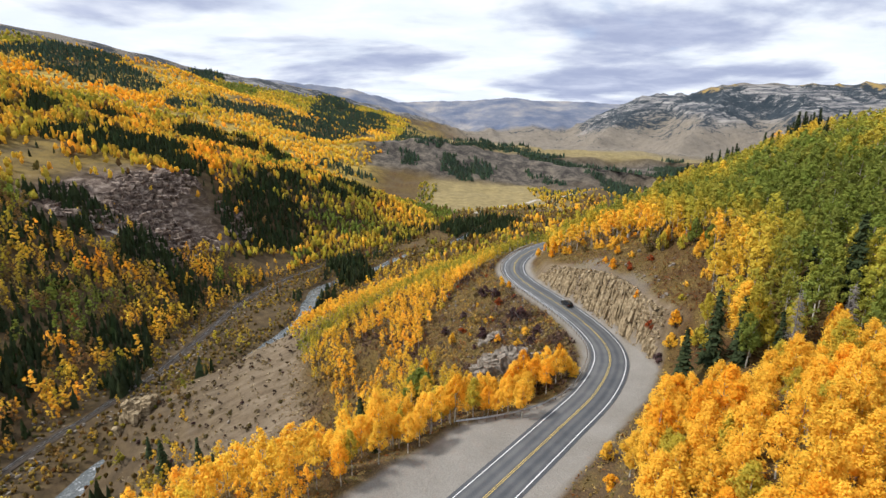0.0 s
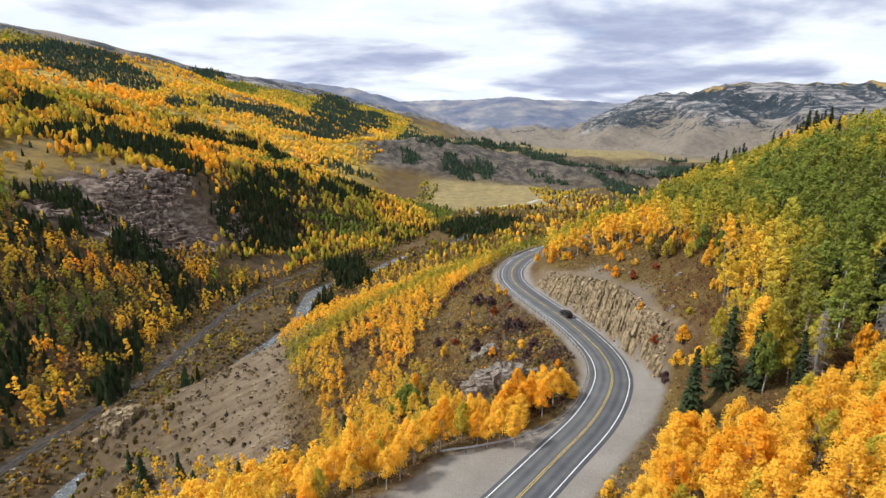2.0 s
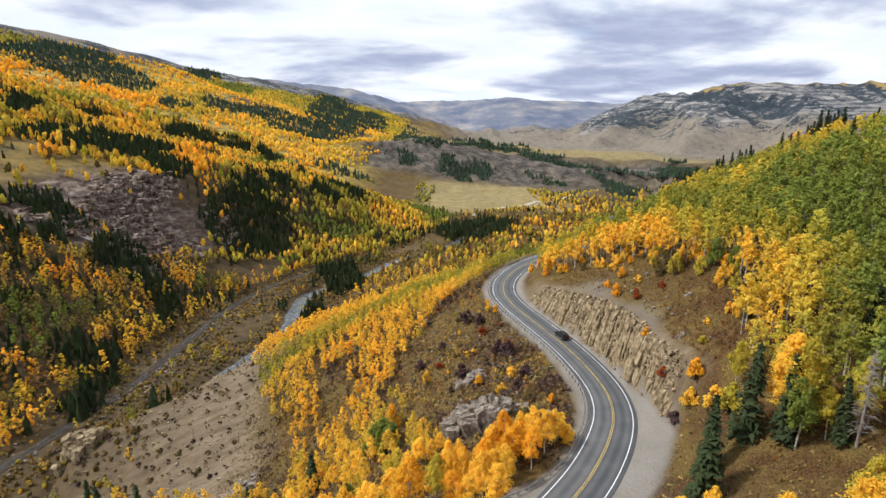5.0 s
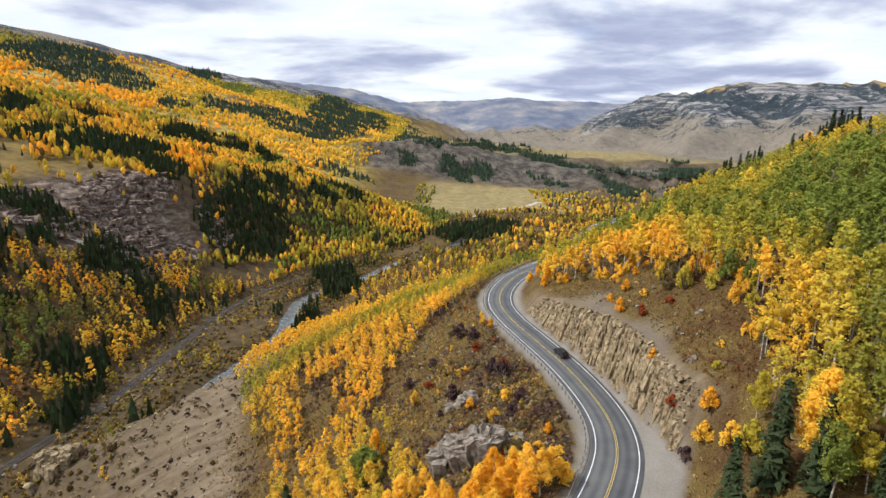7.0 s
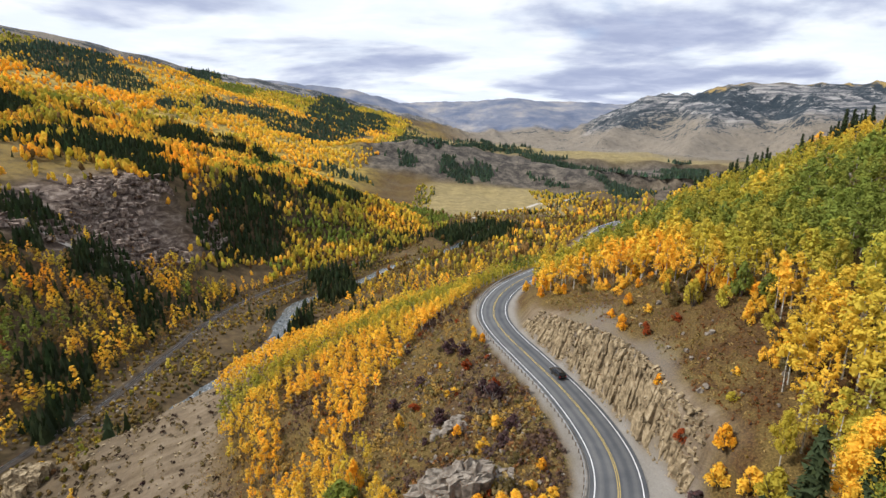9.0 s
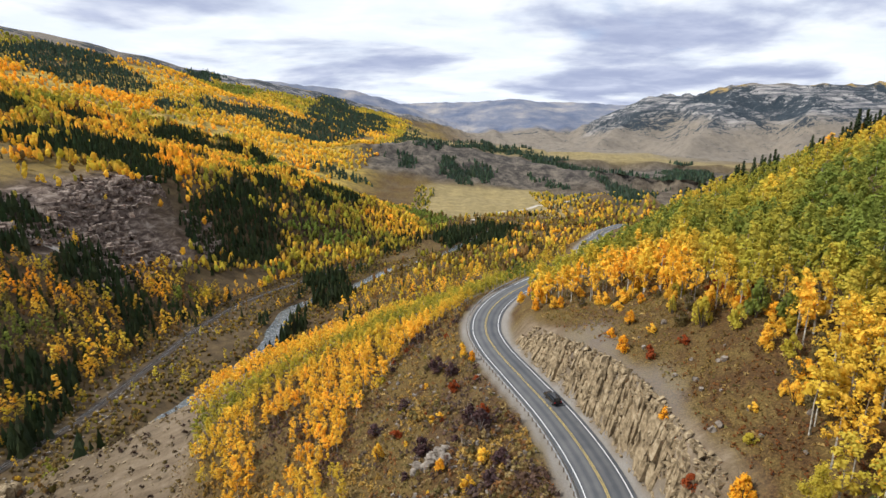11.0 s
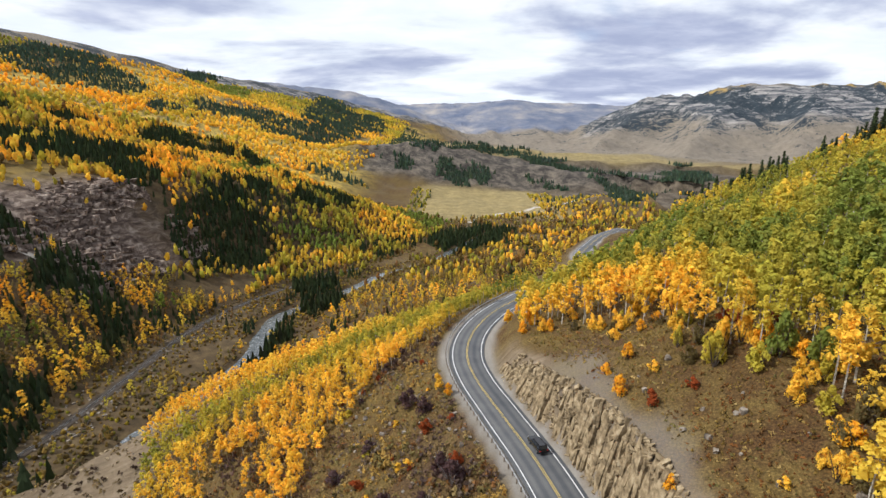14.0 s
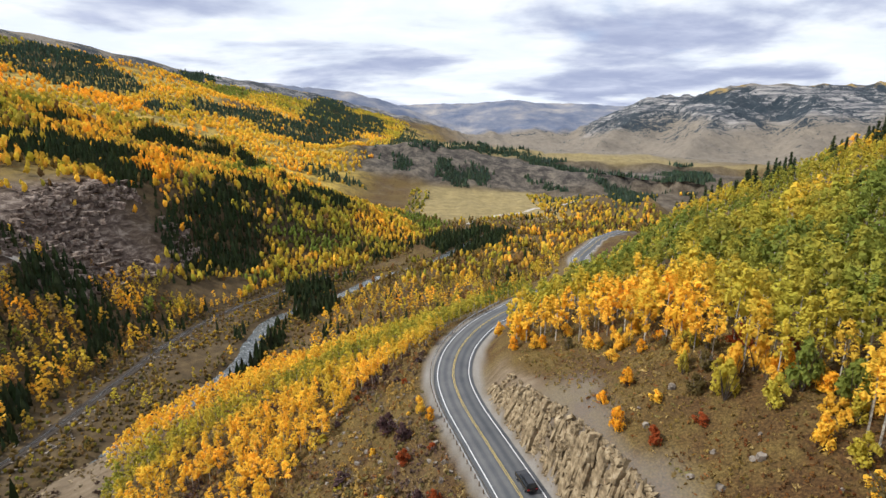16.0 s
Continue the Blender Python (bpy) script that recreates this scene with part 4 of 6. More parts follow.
# ---- planting plan near the road: density and mix
def near_plan(x, y):
    """Chance that an aspen stands here, and a number that runs from orange (0) through gold and lime to green (1)."""
    rx = road_x(np.clip(y, -60, 560))
    off = x - rx
    brow = along(BROW, np.clip(y, -60, 1100))[0]
    ledge = along(LEDGE, np.clip(y, -60, 1100))[0]
    spur = along(SPUR, np.clip(y, -100, 1100))[0]
    shelf = along(SHELF, np.clip(y, -100, 1100))[0]
    n = fbm(x, y, 26, 3, seed=21)
    m = fbm(x, y, 12, 3, seed=22)
    p, hue = np.zeros_like(x), np.zeros_like(x)

    def zone(mask, chance, tone):
        nonlocal p, hue
        p = np.where(mask, chance, p)
        hue = np.where(mask, tone, hue)
    # near hill on the right
    zone((x > 18.5 + 0.25 * (y - 36)) & (y < 63 + 0.1 * (x - 30)) & (y > 16), 0.95, 0.17 + 0.16 * smooth(46, 70, x) + 0.10 * m)
    # gully and slope
    zone((x > 57) & (y >= 66) & (y < 104), 0.85, 0.47 - 0.22 * smooth(66, 60, x) * smooth(84, 92, y) + 0.22 * n)
    edge = np.interp(y, (90, 99, 113, 120, 128, 136, 144, 156, 174, 184, 188), (57, 59, 62.5, 67, 70, 71, 67, 64, 58, 50, 42))
    grove = (x > edge + 2 * m) & (y >= 100) & (y < 340) & (off > 8) & (x < along(TOP, np.clip(y, -60, 1100))[0] + 14)
    depth = x - edge
    zone(grove, 0.9, 0.23 + 0.20 * smooth(154, 128, y) * smooth(5, 15, depth) + 0.27 * smooth(8, 26, depth) + 0.28 * n - 0.08 * smooth(55, 90, depth))
    p = np.where((np.hypot(x - 57.5, (y - 78.5) * 0.7) < 5.5) | ((np.abs(x - 64) < 7.5) & (y > 66) & (y < 87)), 0, p)
    # trees cleared to fit the camera's line of sight to the road's far stretch
    p = np.where((y > 285) & (y < 350) & (off > 0) & (off < 15), 0, p)
    # below the lay-by
    zone((off < -22.5) & (off > -62 + 4 * m) & (y > 40) & (y < 96), 0.9, 0.20 + 0.1 * m)
    zone((off < -9.5) & (off > -30 + 6 * m) & (y > 88) & (y < 108), 0.8, 0.12 + 0.1 * m)
    # trees along the foot of the scree
    zone((np.abs(y - 120 + 0.5 * (x + 20)) < 8 + 3 * m) & (x > -114) & (x < -18), 0.5, 0.22 + 0.15 * m)
    # slope under the road
    zone((x < ledge - 4 + 3 * m) & (x > ledge - 36 + 5 * n) & (y >= 108) & (y < 172), 0.62 * (n + 0.5 * m > -0.35), 0.19 + 0.15 * n)
    zone((x > shelf - 12 + 4 * m) & (x < rx + np.interp(y, (160, 167, 176, 191, 208, 225), (-42, -39, -31, -22, -10, -9.5)) + 2 * m) & (y >= 160) & (y < 240), 0.92 * (n + 0.6 * m > -0.75), 0.21 + 0.30 * np.exp(-((y - 208 - 0.5 * (x + 20)) / 10) ** 2) + 0.14 * n)
    zone((x > shelf - 34) & (x < rx - 10) & (y >= 240) & (y < 300), 0.85, 0.34 + 0.25 * n + 0.25 * smooth(-30, -12, x - rx))
    return p, hue + 0.05


def kind_of(hue, g):
    v = hue + g.normal(size=len(hue)) * 0.09
    return [AMBER if h < 0.12 else GOLD if h < 0.36 else LIME if h < 0.60 else GREEN for h in v]


def plant_near():
    g = np.random.default_rng(31)
    ax, ay = scatter(-116, 215, 16, 320, 3.1, g)
    bx, by = scatter(-116, 60, 104, 330, 2.3, g)
    left_a, left_b = ax < road_x(ay) - 8, bx < road_x(by) - 8
    pick_a, pick_b = ~(left_a & (ay > 104) & (ay < 330)), left_b
    xs, ys = np.concatenate([ax[pick_a], bx[pick_b]]), np.concatenate([ay[pick_a], by[pick_b]])
    p, hue = near_plan(xs, ys)
    p = p * np.where((xs > road_x(ys)) & ((ys > 190) | (xs > 105)), 0.70, 1.0)
    keep = g.random(len(xs)) < p
    xs, ys, hue = xs[keep], ys[keep], hue[keep]
    kinds = np.array(kind_of(hue, g))
    scale = np.clip(g.normal(0.88, 0.14, len(xs)), 0.5, 1.25)
    slope_left = (xs < road_x(ys) - 8) & (ys > 105)
    scale = np.where(slope_left, scale * 0.74, scale)
    scale = np.where((ys > 205) & (xs > road_x(ys)) & (xs < road_x(ys) + 32), scale * 0.95, scale)
    scale = np.where((xs > road_x(ys)) & (ys > 66), scale * (1.0 + 0.38 * smooth(10, 34, xs - road_x(ys)) * smooth(240, 190, ys)), scale)
    # ranked by distance from the camera's path over the plan, (0, 0) to (27, 82)
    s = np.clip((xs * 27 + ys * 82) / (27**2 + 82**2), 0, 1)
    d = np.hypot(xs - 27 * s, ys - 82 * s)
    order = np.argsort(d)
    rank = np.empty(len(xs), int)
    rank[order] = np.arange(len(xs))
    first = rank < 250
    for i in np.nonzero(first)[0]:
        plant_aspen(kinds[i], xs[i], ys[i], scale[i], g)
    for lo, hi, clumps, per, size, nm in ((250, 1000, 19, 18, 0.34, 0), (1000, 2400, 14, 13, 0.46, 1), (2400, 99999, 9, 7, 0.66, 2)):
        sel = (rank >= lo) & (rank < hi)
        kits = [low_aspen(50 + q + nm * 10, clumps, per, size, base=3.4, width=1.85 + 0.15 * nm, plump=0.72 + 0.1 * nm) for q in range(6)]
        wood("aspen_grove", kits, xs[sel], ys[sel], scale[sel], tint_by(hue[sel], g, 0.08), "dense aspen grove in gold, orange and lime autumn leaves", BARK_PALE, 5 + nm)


plant_near()


# ---- far slopes: stands as (x, y, half length, half width, turn)
DARK_STANDS = [(-547, 720, 37, 23, 115), (-512, 788, 22, 16, 144), (-463, 643, 49, 13, 120), (-381, 653, 72, 50, 114), (-308, 604, 36, 21, 127), (-402, 858, 50, 36, 88), (-356, 895, 36, 25, 62), (-234, 658, 25, 14, 91), (-212, 600, 60, 37, 66), (-213, 706, 25, 16, 146), (-164, 745, 24, 19, -169), (-139, 817, 28, 25, -157), (-300, 930, 60, 14, 108), (-226, 860, 50, 11, 112)]
DARK_STANDS_LOW = [(-343, 452, 26, 17, -172), (-315, 448, 26, 12, -158), (-265, 443, 26, 20, 79), (-225, 416, 32, 10, 114), (-315, 418, 22, 11, 64), (-221, 325, 20, 18, 168), (-278, 354, 9, 7, 57), (-100, 533, 62, 20, 102), (66, 807, 83, 50, 54), (-112, 395, 48, 6, 70), (-200, 290, 24, 9, 95), (-245, 262, 26, 14, 100)]
DARK_STANDS_FAR = [(-1141, 1540, 100, 94, 71), (-1015, 1572, 155, 119, 123), (-898, 1574, 99, 61, 108), (-1142, 1698, 140, 87, 83), (-646, 1584, 80, 46, 144), (-548, 1682, 133, 76, 74), (-426, 1654, 152, 104, 98), (-458, 2282, 615, 110, 100), (-322, 2499, 285, 60, 96), (-715, 1436, 88, 34, 102), (-996, 2245, 168, 50, 100), (-258, 1250, 54, 36, 154), (-201, 1267, 35, 20, 161)]
KNOLL_STANDS = [(28, 1449, 62, 35, 120), (107, 1463, 53, 31, 89), (-100, 1475, 52, 19, 120), (119, 1663, 213, 22, -152), (324, 1602, 127, 30, 144), (476, 1426, 92, 10, 147), (585, 1355, 42, 9, 146), (468, 1322, 124, 34, 97), (276, 1425, 69, 14, 134), (669, 1458, 149, 50, 71), (428, 1214, 120, 30, 77)]
GREEN_STANDS = [(-258, 328, 26, 20, 134), (-254, 352, 22, 12, 58), (-289, 902, 48, 24, 100), (-822, 2152, 167, 62, 106), (-138, 683, 46, 15, -144), (-21, 967, 90, 47, 99), (-165, 575, 18, 9, 58), (-210, 471, 14, 8, 67), (-270, 300, 22, 12, 90)]
ORANGE_STANDS = [(-312, 681, 99, 26, 115), (-985, 1385, 160, 90, -150), (-798, 1391, 130, 62, 168), (-236, 292, 14, 8, 125), (-272, 395, 24, 18, -137), (-191, 598, 28, 12, 175)]
OPEN_GROUND = [(-661, 1067, 300, 22, 125), (-661, 1307, 76, 22, -175), (-369, 474, 61, 24, 127), (-218, 809, 60, 16, 107), (-195, 523, 41, 13, 60), (-138, 1382, 100, 67, 56), (-248, 536, 26, 17, 70), (-304, 1833, 105, 58, 64), (-433, 562, 24, 18, 140), (-150, 408, 29, 10, 75), (-13, 731, 89, 14, 63), (-417, 511, 58, 33, 138), (-353, 539, 63, 25, 177), (-279, 549, 34, 22, 78), (-353, 478, 47, 31, -159)]


def stand_weight(stands, x, y):
    """How far inside a stand a place is; the edges are ragged."""
    reach = np.clip(np.hypot(x, y) * 0.016, 3, 34)
    x = x + reach * fbm(x, y, 26, 3, seed=52)
    y = y + reach * fbm(x, y, 34, 3, seed=51)
    w = np.zeros_like(x)
    for cx, cy, a, b, turn in stands:
        c, q = math.cos(radians(turn)), math.sin(radians(turn))
        u, v = ((x - cx) * c + (y - cy) * q) / a, (-(x - cx) * q + (y - cy) * c) / b
        w = np.maximum(w, smooth(1.2, 0.85, np.hypot(u, v)))
    return w


def far_crown(seed, h, width, base, side):
    """A crown seen from afar: an upright ragged body with leafy bulges."""
    g = np.random.default_rng(seed)
    lv, lf = LUMPS[20]
    V, F = [lv * g.uniform(0.7, 1.12, (12, 1)) * (width * 0.8, width * 0.8, (h - base) * 0.5) + (0, 0, (h + base) / 2)], [lf]
    ov, of = LUMPS[8]
    for k in range(side):
        u = (k + g.uniform(0, 1)) / side
        a = g.uniform(0, 6.283)
        r = width * (0.9 - 0.65 * u)
        c = np.array([r * math.cos(a), r * math.sin(a), base + (h - base) * (0.12 + 0.8 * u)])
        turn = np.array(Euler((g.uniform(0, 6), g.uniform(0, 6), 0)).to_matrix())
        F.append(of + sum(len(v) for v in V))
        V.append((ov @ turn) * g.uniform(0.6, 1.15, (6, 1)) * width * 0.48 * (1, 1, 1.35) + c)
    v, f = np.concatenate(V), np.concatenate(F)
    return v, f, np.ones(len(f), int)


def plant_far():
    g = np.random.default_rng(41)
    xs, ys = scatter(-900, 330, 150, 1090, 4.8, g)
    seen = (xs > -0.90 * ys - 40)
    xs, ys = xs[seen], ys[seen]
    foot, river_x, spur = along(FOOT, ys)[0], along(RIVER, ys)[0], along(SPUR, ys)[0]
    cb, ct = along(CLIFF_BASE, ys)[0], along(CLIFF_TOP, ys)[0]
    rail = along(RAIL, np.clip(ys, -100, 900))[0]
    n, m = fbm(xs, ys, 70, 4, seed=51), fbm(xs, ys, 26, 3, seed=52)
    dark = np.maximum(stand_weight(DARK_STANDS, xs, ys), stand_weight(DARK_STANDS_LOW, xs, ys))
    bare = stand_weight(OPEN_GROUND, xs, ys)
    p = np.where(xs < foot + 10, 0.97, 0.0)
    cliff = (xs < cb + 2 + 8 * m) & (xs > ct - 10 + 20 * m) & (ys < 540 + 30 * m) & (ys > 422 + 25 * m)
    p = np.where(cliff, 0.02, p)
    floor = (xs >= foot + 10) & (xs < spur + 6) & (np.abs(xs - river_x) > 10)
    p = np.where(floor, 0.92, p)
    north = (xs >= spur + 6) & (ys > 330) & (xs < road_x(np.clip(ys, -60, 560)) - 12 + 130 * smooth(480, 560, ys))
    p = np.where(north, 0.75, p)
    p = np.where((ys > 975 + 0.35 * xs) & (xs > -60), 0.0, p)
    p = p * np.where(n + 0.3 * m > -0.85, 1, 0.2) * (1 - 0.93 * bare)
    p = np.maximum(p, dark * 0.95) * (np.abs(xs - river_x) > 9) * smooth(3, 6.0, np.abs(xs - rail))
    keep = g.random(len(xs)) < p
    xs, ys, n, m, cb, ct, dark, floor, north = (a[keep] for a in (xs, ys, n, m, cb, ct, dark, floor, north))
    streak = fbm(xs * 0.6 + ys * 0.8, ys * 0.6 - xs * 0.8, 60, 4, seed=61)
    fan = ((xs > cb - 10) | (ys < 425)) & (ys < 500) & ~floor & ~north
    chance = np.clip(dark * 0.96 + 0.03 * ~floor + 0.16 * fan + 0.6 * smooth(0.42, 0.6, streak), 0, 0.97)
    conifer = g.random(len(xs)) < chance
    a = ~conifer
    upper = smooth(ct - 10, ct - 90, xs)
    hue = 0.335 + 0.20 * n + 0.12 * m + 0.10 * fbm(xs, ys, 15, 2, seed=57) + 0.06 * floor
    hue = hue * (1 - 0.8 * stand_weight(ORANGE_STANDS, xs, ys)) + 0.42 * stand_weight(GREEN_STANDS, xs, ys)
    kinds = np.where((g.random(len(xs)) < 0.13 + 0.2 * fan) | (floor & (g.random(len(xs)) < 0.62)) | (north & (g.random(len(xs)) < 0.35)), DUN, GOLD)
    shade = np.where((kinds == DUN)[:, None], tint_of(kinds, g, 0.22) * (1.5, 1.3, 1.1), tint_by(hue, g, 0.15) * 0.94)
    sc = np.clip(g.normal(0.84, 0.2, len(xs)), 0.4, 1.4) * (1 + 0.15 * upper * a) * np.where(fan & a, 1.3, 1.0)
    low = a & ((floor & (g.random(len(xs)) < 0.86)) | (north & (g.random(len(xs)) < 0.5)))
    high = a & ~low
    close = high & (np.hypot(xs, ys) < 560)
    kits = [low_aspen(860 + q, 9, 8, 0.95, False, 2.5, 1.6, 10.2, plump=0.95) for q in range(6)]
    wood("slope_aspen_wood", kits, xs[close], ys[close], sc[close], shade[close], "aspens in gold, orange and green on the fan below the cliff", BARK_PALE, 6)
    high = high & ~close
    kits = [far_crown(80 + q, 10.2, 2.7, 1.2, 3) for q in range(7)]
    wood("far_aspen_wood", kits, xs[high], ys[high], sc[high], shade[high], "aspen woods in yellow and orange on the valley slope", BARK_PALE, 8)
    kits = [far_crown(120 + q, 3.0, 1.9, -0.4, 1) for q in range(6)]
    fx, fy = scatter(-215, 120, 190, 760, 3.3, g)
    near_rail, near_river = np.abs(fx - along(RAIL, fy)[0]), np.abs(fx - along(RIVER, fy)[0])
    more = (fx > along(FOOT, fy)[0] + 4) & (fx < along(SPUR, fy)[0] + 4) & (near_rail > 4.5) & (near_river > 9.5) & (g.random(len(fx)) < 0.7 + 0.6 * fbm(fx, fy, 24, 3, seed=58)) & (stand_weight(OPEN_GROUND, fx, fy) < 0.5)
    fx, fy = fx[more], fy[more]
    earth = np.array([(0.24, 0.17, 0.065), (0.16, 0.125, 0.055), (0.33, 0.22, 0.07), (0.13, 0.12, 0.05), (0.42, 0.29, 0.07)])
    pick = np.clip(((fbm(fx, fy, 16, 3, seed=59) + 0.6) * 4.2 + g.normal(size=len(fx)) * 0.9).astype(int), 0, 4)
    bx, by = np.concatenate([xs[low], fx]), np.concatenate([ys[low], fy])
    bs = np.concatenate([g.uniform(0.4, 0.85, int(low.sum())), g.uniform(0.32, 0.85, len(fx))])
    wood("valley_brush", kits, bx, by, bs, np.concatenate([shade[low] * 0.62, earth[pick] * g.uniform(0.75, 1.2, (len(fx), 1))]), "willow brush in dun and gold on the valley floor", BARK_DARK, 7)
    kits = [low_spruce(90 + q, 3, 6, 2.1) for q in range(4)]
    qx, qy = scatter(-600, 160, 240, 960, 4.4, g)
    w = np.maximum(stand_weight(DARK_STANDS, qx, qy), stand_weight(DARK_STANDS_LOW, qx, qy))
    more = (g.random(len(qx)) < 0.92 * w * np.clip(0.9 + 0.6 * fbm(qx, qy, 18, 2, seed=53), 0.2, 1)) & (np.abs(qx - along(RIVER, qy)[0]) > 9)
    cx, cy = np.concatenate([xs[conifer], qx[more]]), np.concatenate([ys[conifer], qy[more]])
    cs = np.concatenate([sc[conifer], np.clip(g.normal(1.05, 0.3, int(more.sum())), 0.5, 1.7)])
    wood("far_spruce_wood", kits, cx, cy, cs * 0.86, tint_of([PINE] * len(cx), g), "dark green spruces on the valley slope", BARK_DARK, 9)


plant_far()


def plant_distant():
    g = np.random.default_rng(43)
    xs, ys = scatter(-1500, 700, 1000, 3000, 11.0, g)
    seen = (xs > -0.90 * ys - 40)
    xs, ys = xs[seen], ys[seen]
    n, m = fbm(xs, ys, 260, 4, seed=71), fbm(xs, ys, 70, 3, seed=72)
    zs = height(xs, ys)
    dark = np.maximum(stand_weight(DARK_STANDS_FAR, xs, ys), stand_weight(KNOLL_STANDS, xs, ys)) * np.clip(1.0 + 0.6 * fbm(xs, ys, 60, 3, seed=73), 0.3, 1)
    crest_z = np.interp(ys, [c[1] for c in RIDGES[0][0]], [c[2] for c in RIDGES[0][0]])
    under = smooth(crest_z - 65, crest_z - 100, zs + 10 * m)
    left = smooth(60, -160, xs + 0.2 * (ys - 1500) - 100) * smooth(-20, 20, zs)
    p = np.maximum(left * np.where(n > -0.40, 0.95, 0.3) * under * (1 - smooth(-260, -140, xs) * smooth(1150, 1300, ys) * smooth(1850, 1700, ys)) * (1 - stand_weight(OPEN_GROUND, xs, ys)), dark * 0.97)
    meadow_edge = (xs > -60) & (xs < 420) & (ys > 950) & (ys < 1300) & (zs < -42)
    in_meadow = (xs < 215) & (xs > -30 + 0.05 * (ys - 950)) & (ys > 985 + 0.35 * xs) & (ys < 1310)
    p = np.where(meadow_edge, np.where(in_meadow, 0.0, 0.95), p)
    keep = g.random(len(xs)) < p
    xs, ys, zs, n, m, dark, me = (a[keep] for a in (xs, ys, zs, n, m, dark, meadow_edge))
    conifer = g.random(len(xs)) < np.clip(dark * 1.1 + 0.02 + 0.22 * me, 0, 1)
    conifer |= (ys > 1330) & (xs > -180) & ~me
    hue = (0.35 + 0.17 * n + 0.1 * m + 0.06 * me) * (1 - 0.75 * stand_weight(ORANGE_STANDS, xs, ys)) + 0.32 * stand_weight(GREEN_STANDS, xs, ys)
    sc = np.clip(g.normal(1.35, 0.28, len(xs)), 0.7, 2.2) * np.where(me, 0.75, 1.0)
    a = ~conifer
    kits = [far_crown(180 + q, 7.5, 3.3, 0.0, 1) for q in range(5)]
    wood("distant_aspen_wood", kits, xs[a], ys[a], sc[a], (tint_by(hue, g, 0.10) * np.where(me, 0.8, 1.04)[:, None])[a], "distant aspen stands in yellow and lime", BARK_PALE, 18, zs[a] - 1)
    kits = [low_spruce(190 + q, 2, 5, 2.9) for q in range(4)]
    qx, qy = scatter(-1400, 800, 1150, 2900, 10.5, g)
    w = np.maximum(stand_weight(DARK_STANDS_FAR, qx, qy), stand_weight(KNOLL_STANDS, qx, qy)) * np.clip(1.0 + 0.6 * fbm(qx, qy, 60, 3, seed=73), 0.3, 1)
    more = g.random(len(qx)) < 0.95 * w
    kx, ky = scatter(-200, 760, 1150, 1720, 6.0, g)
    rim = g.random(len(kx)) < 0.8 * stand_weight(KNOLL_STANDS, kx, ky)
    qx, qy = np.concatenate([qx[more], kx[rim]]), np.concatenate([qy[more], ky[rim]])
    cx, cy = np.concatenate([xs[conifer], qx]), np.concatenate([ys[conifer], qy])
    cz = height(cx, cy)
    cs = np.concatenate([sc[conifer], np.clip(g.normal(1.25, 0.3, len(qx)), 0.6, 2.0)])
    # tint lifted and blued: aerial haze put into the spruce colour
    wood("distant_spruce_wood", kits, cx, cy, cs * 0.78, tint_of([PINE] * len(cx), g) * (1.5, 1.65, 2.3), "distant dark spruce stands with haze blue in the tint", BARK_DARK, 19, cz - 1)


plant_distant()


# ---------------------------------------------------------------- single trees and shrubs near the road
def settle(x, y):
    return float(height(x, y))


def spruce_meshes(seed, skirts, sides, width):
    v, f, lf = low_spruce(seed, skirts, sides, width * 0.5)
    k = int(lf.sum())
    g = np.random.default_rng(seed)
    cv, cf = spruce_cards(g, 12.0, width * 1.15, 20, 20, 0.95)
    crown = join([(v[:-6], f[:k]), (cv, cf)])
    trunk = tube([(0, 0, -0.8), (0, 0, 5), (0.05, 0, 11.6)], (0.19, 0.12, 0.02), 6)
    return raw_mesh("trunk", *trunk, BARK_DARK, True), raw_mesh("crown", *crown, LEAF[PINE])


SPRUCES = [spruce_meshes(300 + q, 9, 9, 1.7 + 0.25 * q) for q in range(3)]


def plant_spruce(x, y, scale, g):
    holder = new("spruce_tree")
    holder.matrix_world = Matrix.LocRotScale((x, y, settle(x, y) - 0.1), Euler((g.normal() * 0.02, g.normal() * 0.02, g.uniform(0, 6))), (scale, scale, scale * g.uniform(0.9, 1.15)))
    for nm, me in zip(("trunk", "crown"), SPRUCES[int(g.integers(3))]):
        new(nm, me).parent = holder
    return tagged(holder, "dark green pointed spruce among the aspens", "tree", "spruces near the road")


def plant_spruces():
    g = np.random.default_rng(77)
    for x, y, sc in ((-104, 163, 1.27), (-88, 159, 0.99), (-79, 151, 0.75), (-59, 140, 0.84), (-44, 138, 0.55), (-36, 132, 0.45), (-23, 126, 1.03), (-12, 80, 0.51), (-59, 136, 0.58), (-115, 173, 0.89),
                     (45, 87, 1.2), (48, 92, 1.05), (54, 94, 1.25), (57, 90, 1.1), (80, 94, 1.35), (84, 99, 1.2), (76, 100, 1.0), (62, 86, 0.8), (90, 112, 0.9)):
        plant_spruce(x, y, sc, g)
    for k in range(46):     # along the crest of the hill
        u = g.uniform(0, 1)
        plant_spruce(130 + 62 * u + g.normal() * 3, 312 - 54 * u + g.normal() * 4, g.uniform(0.8, 1.2), g)
    for x, y in ((150, 212), (163, 222), (172, 214), (178, 232), (182, 246), (128, 206)):
        plant_spruce(x, y, g.uniform(0.7, 1.0), g)


plant_spruces()


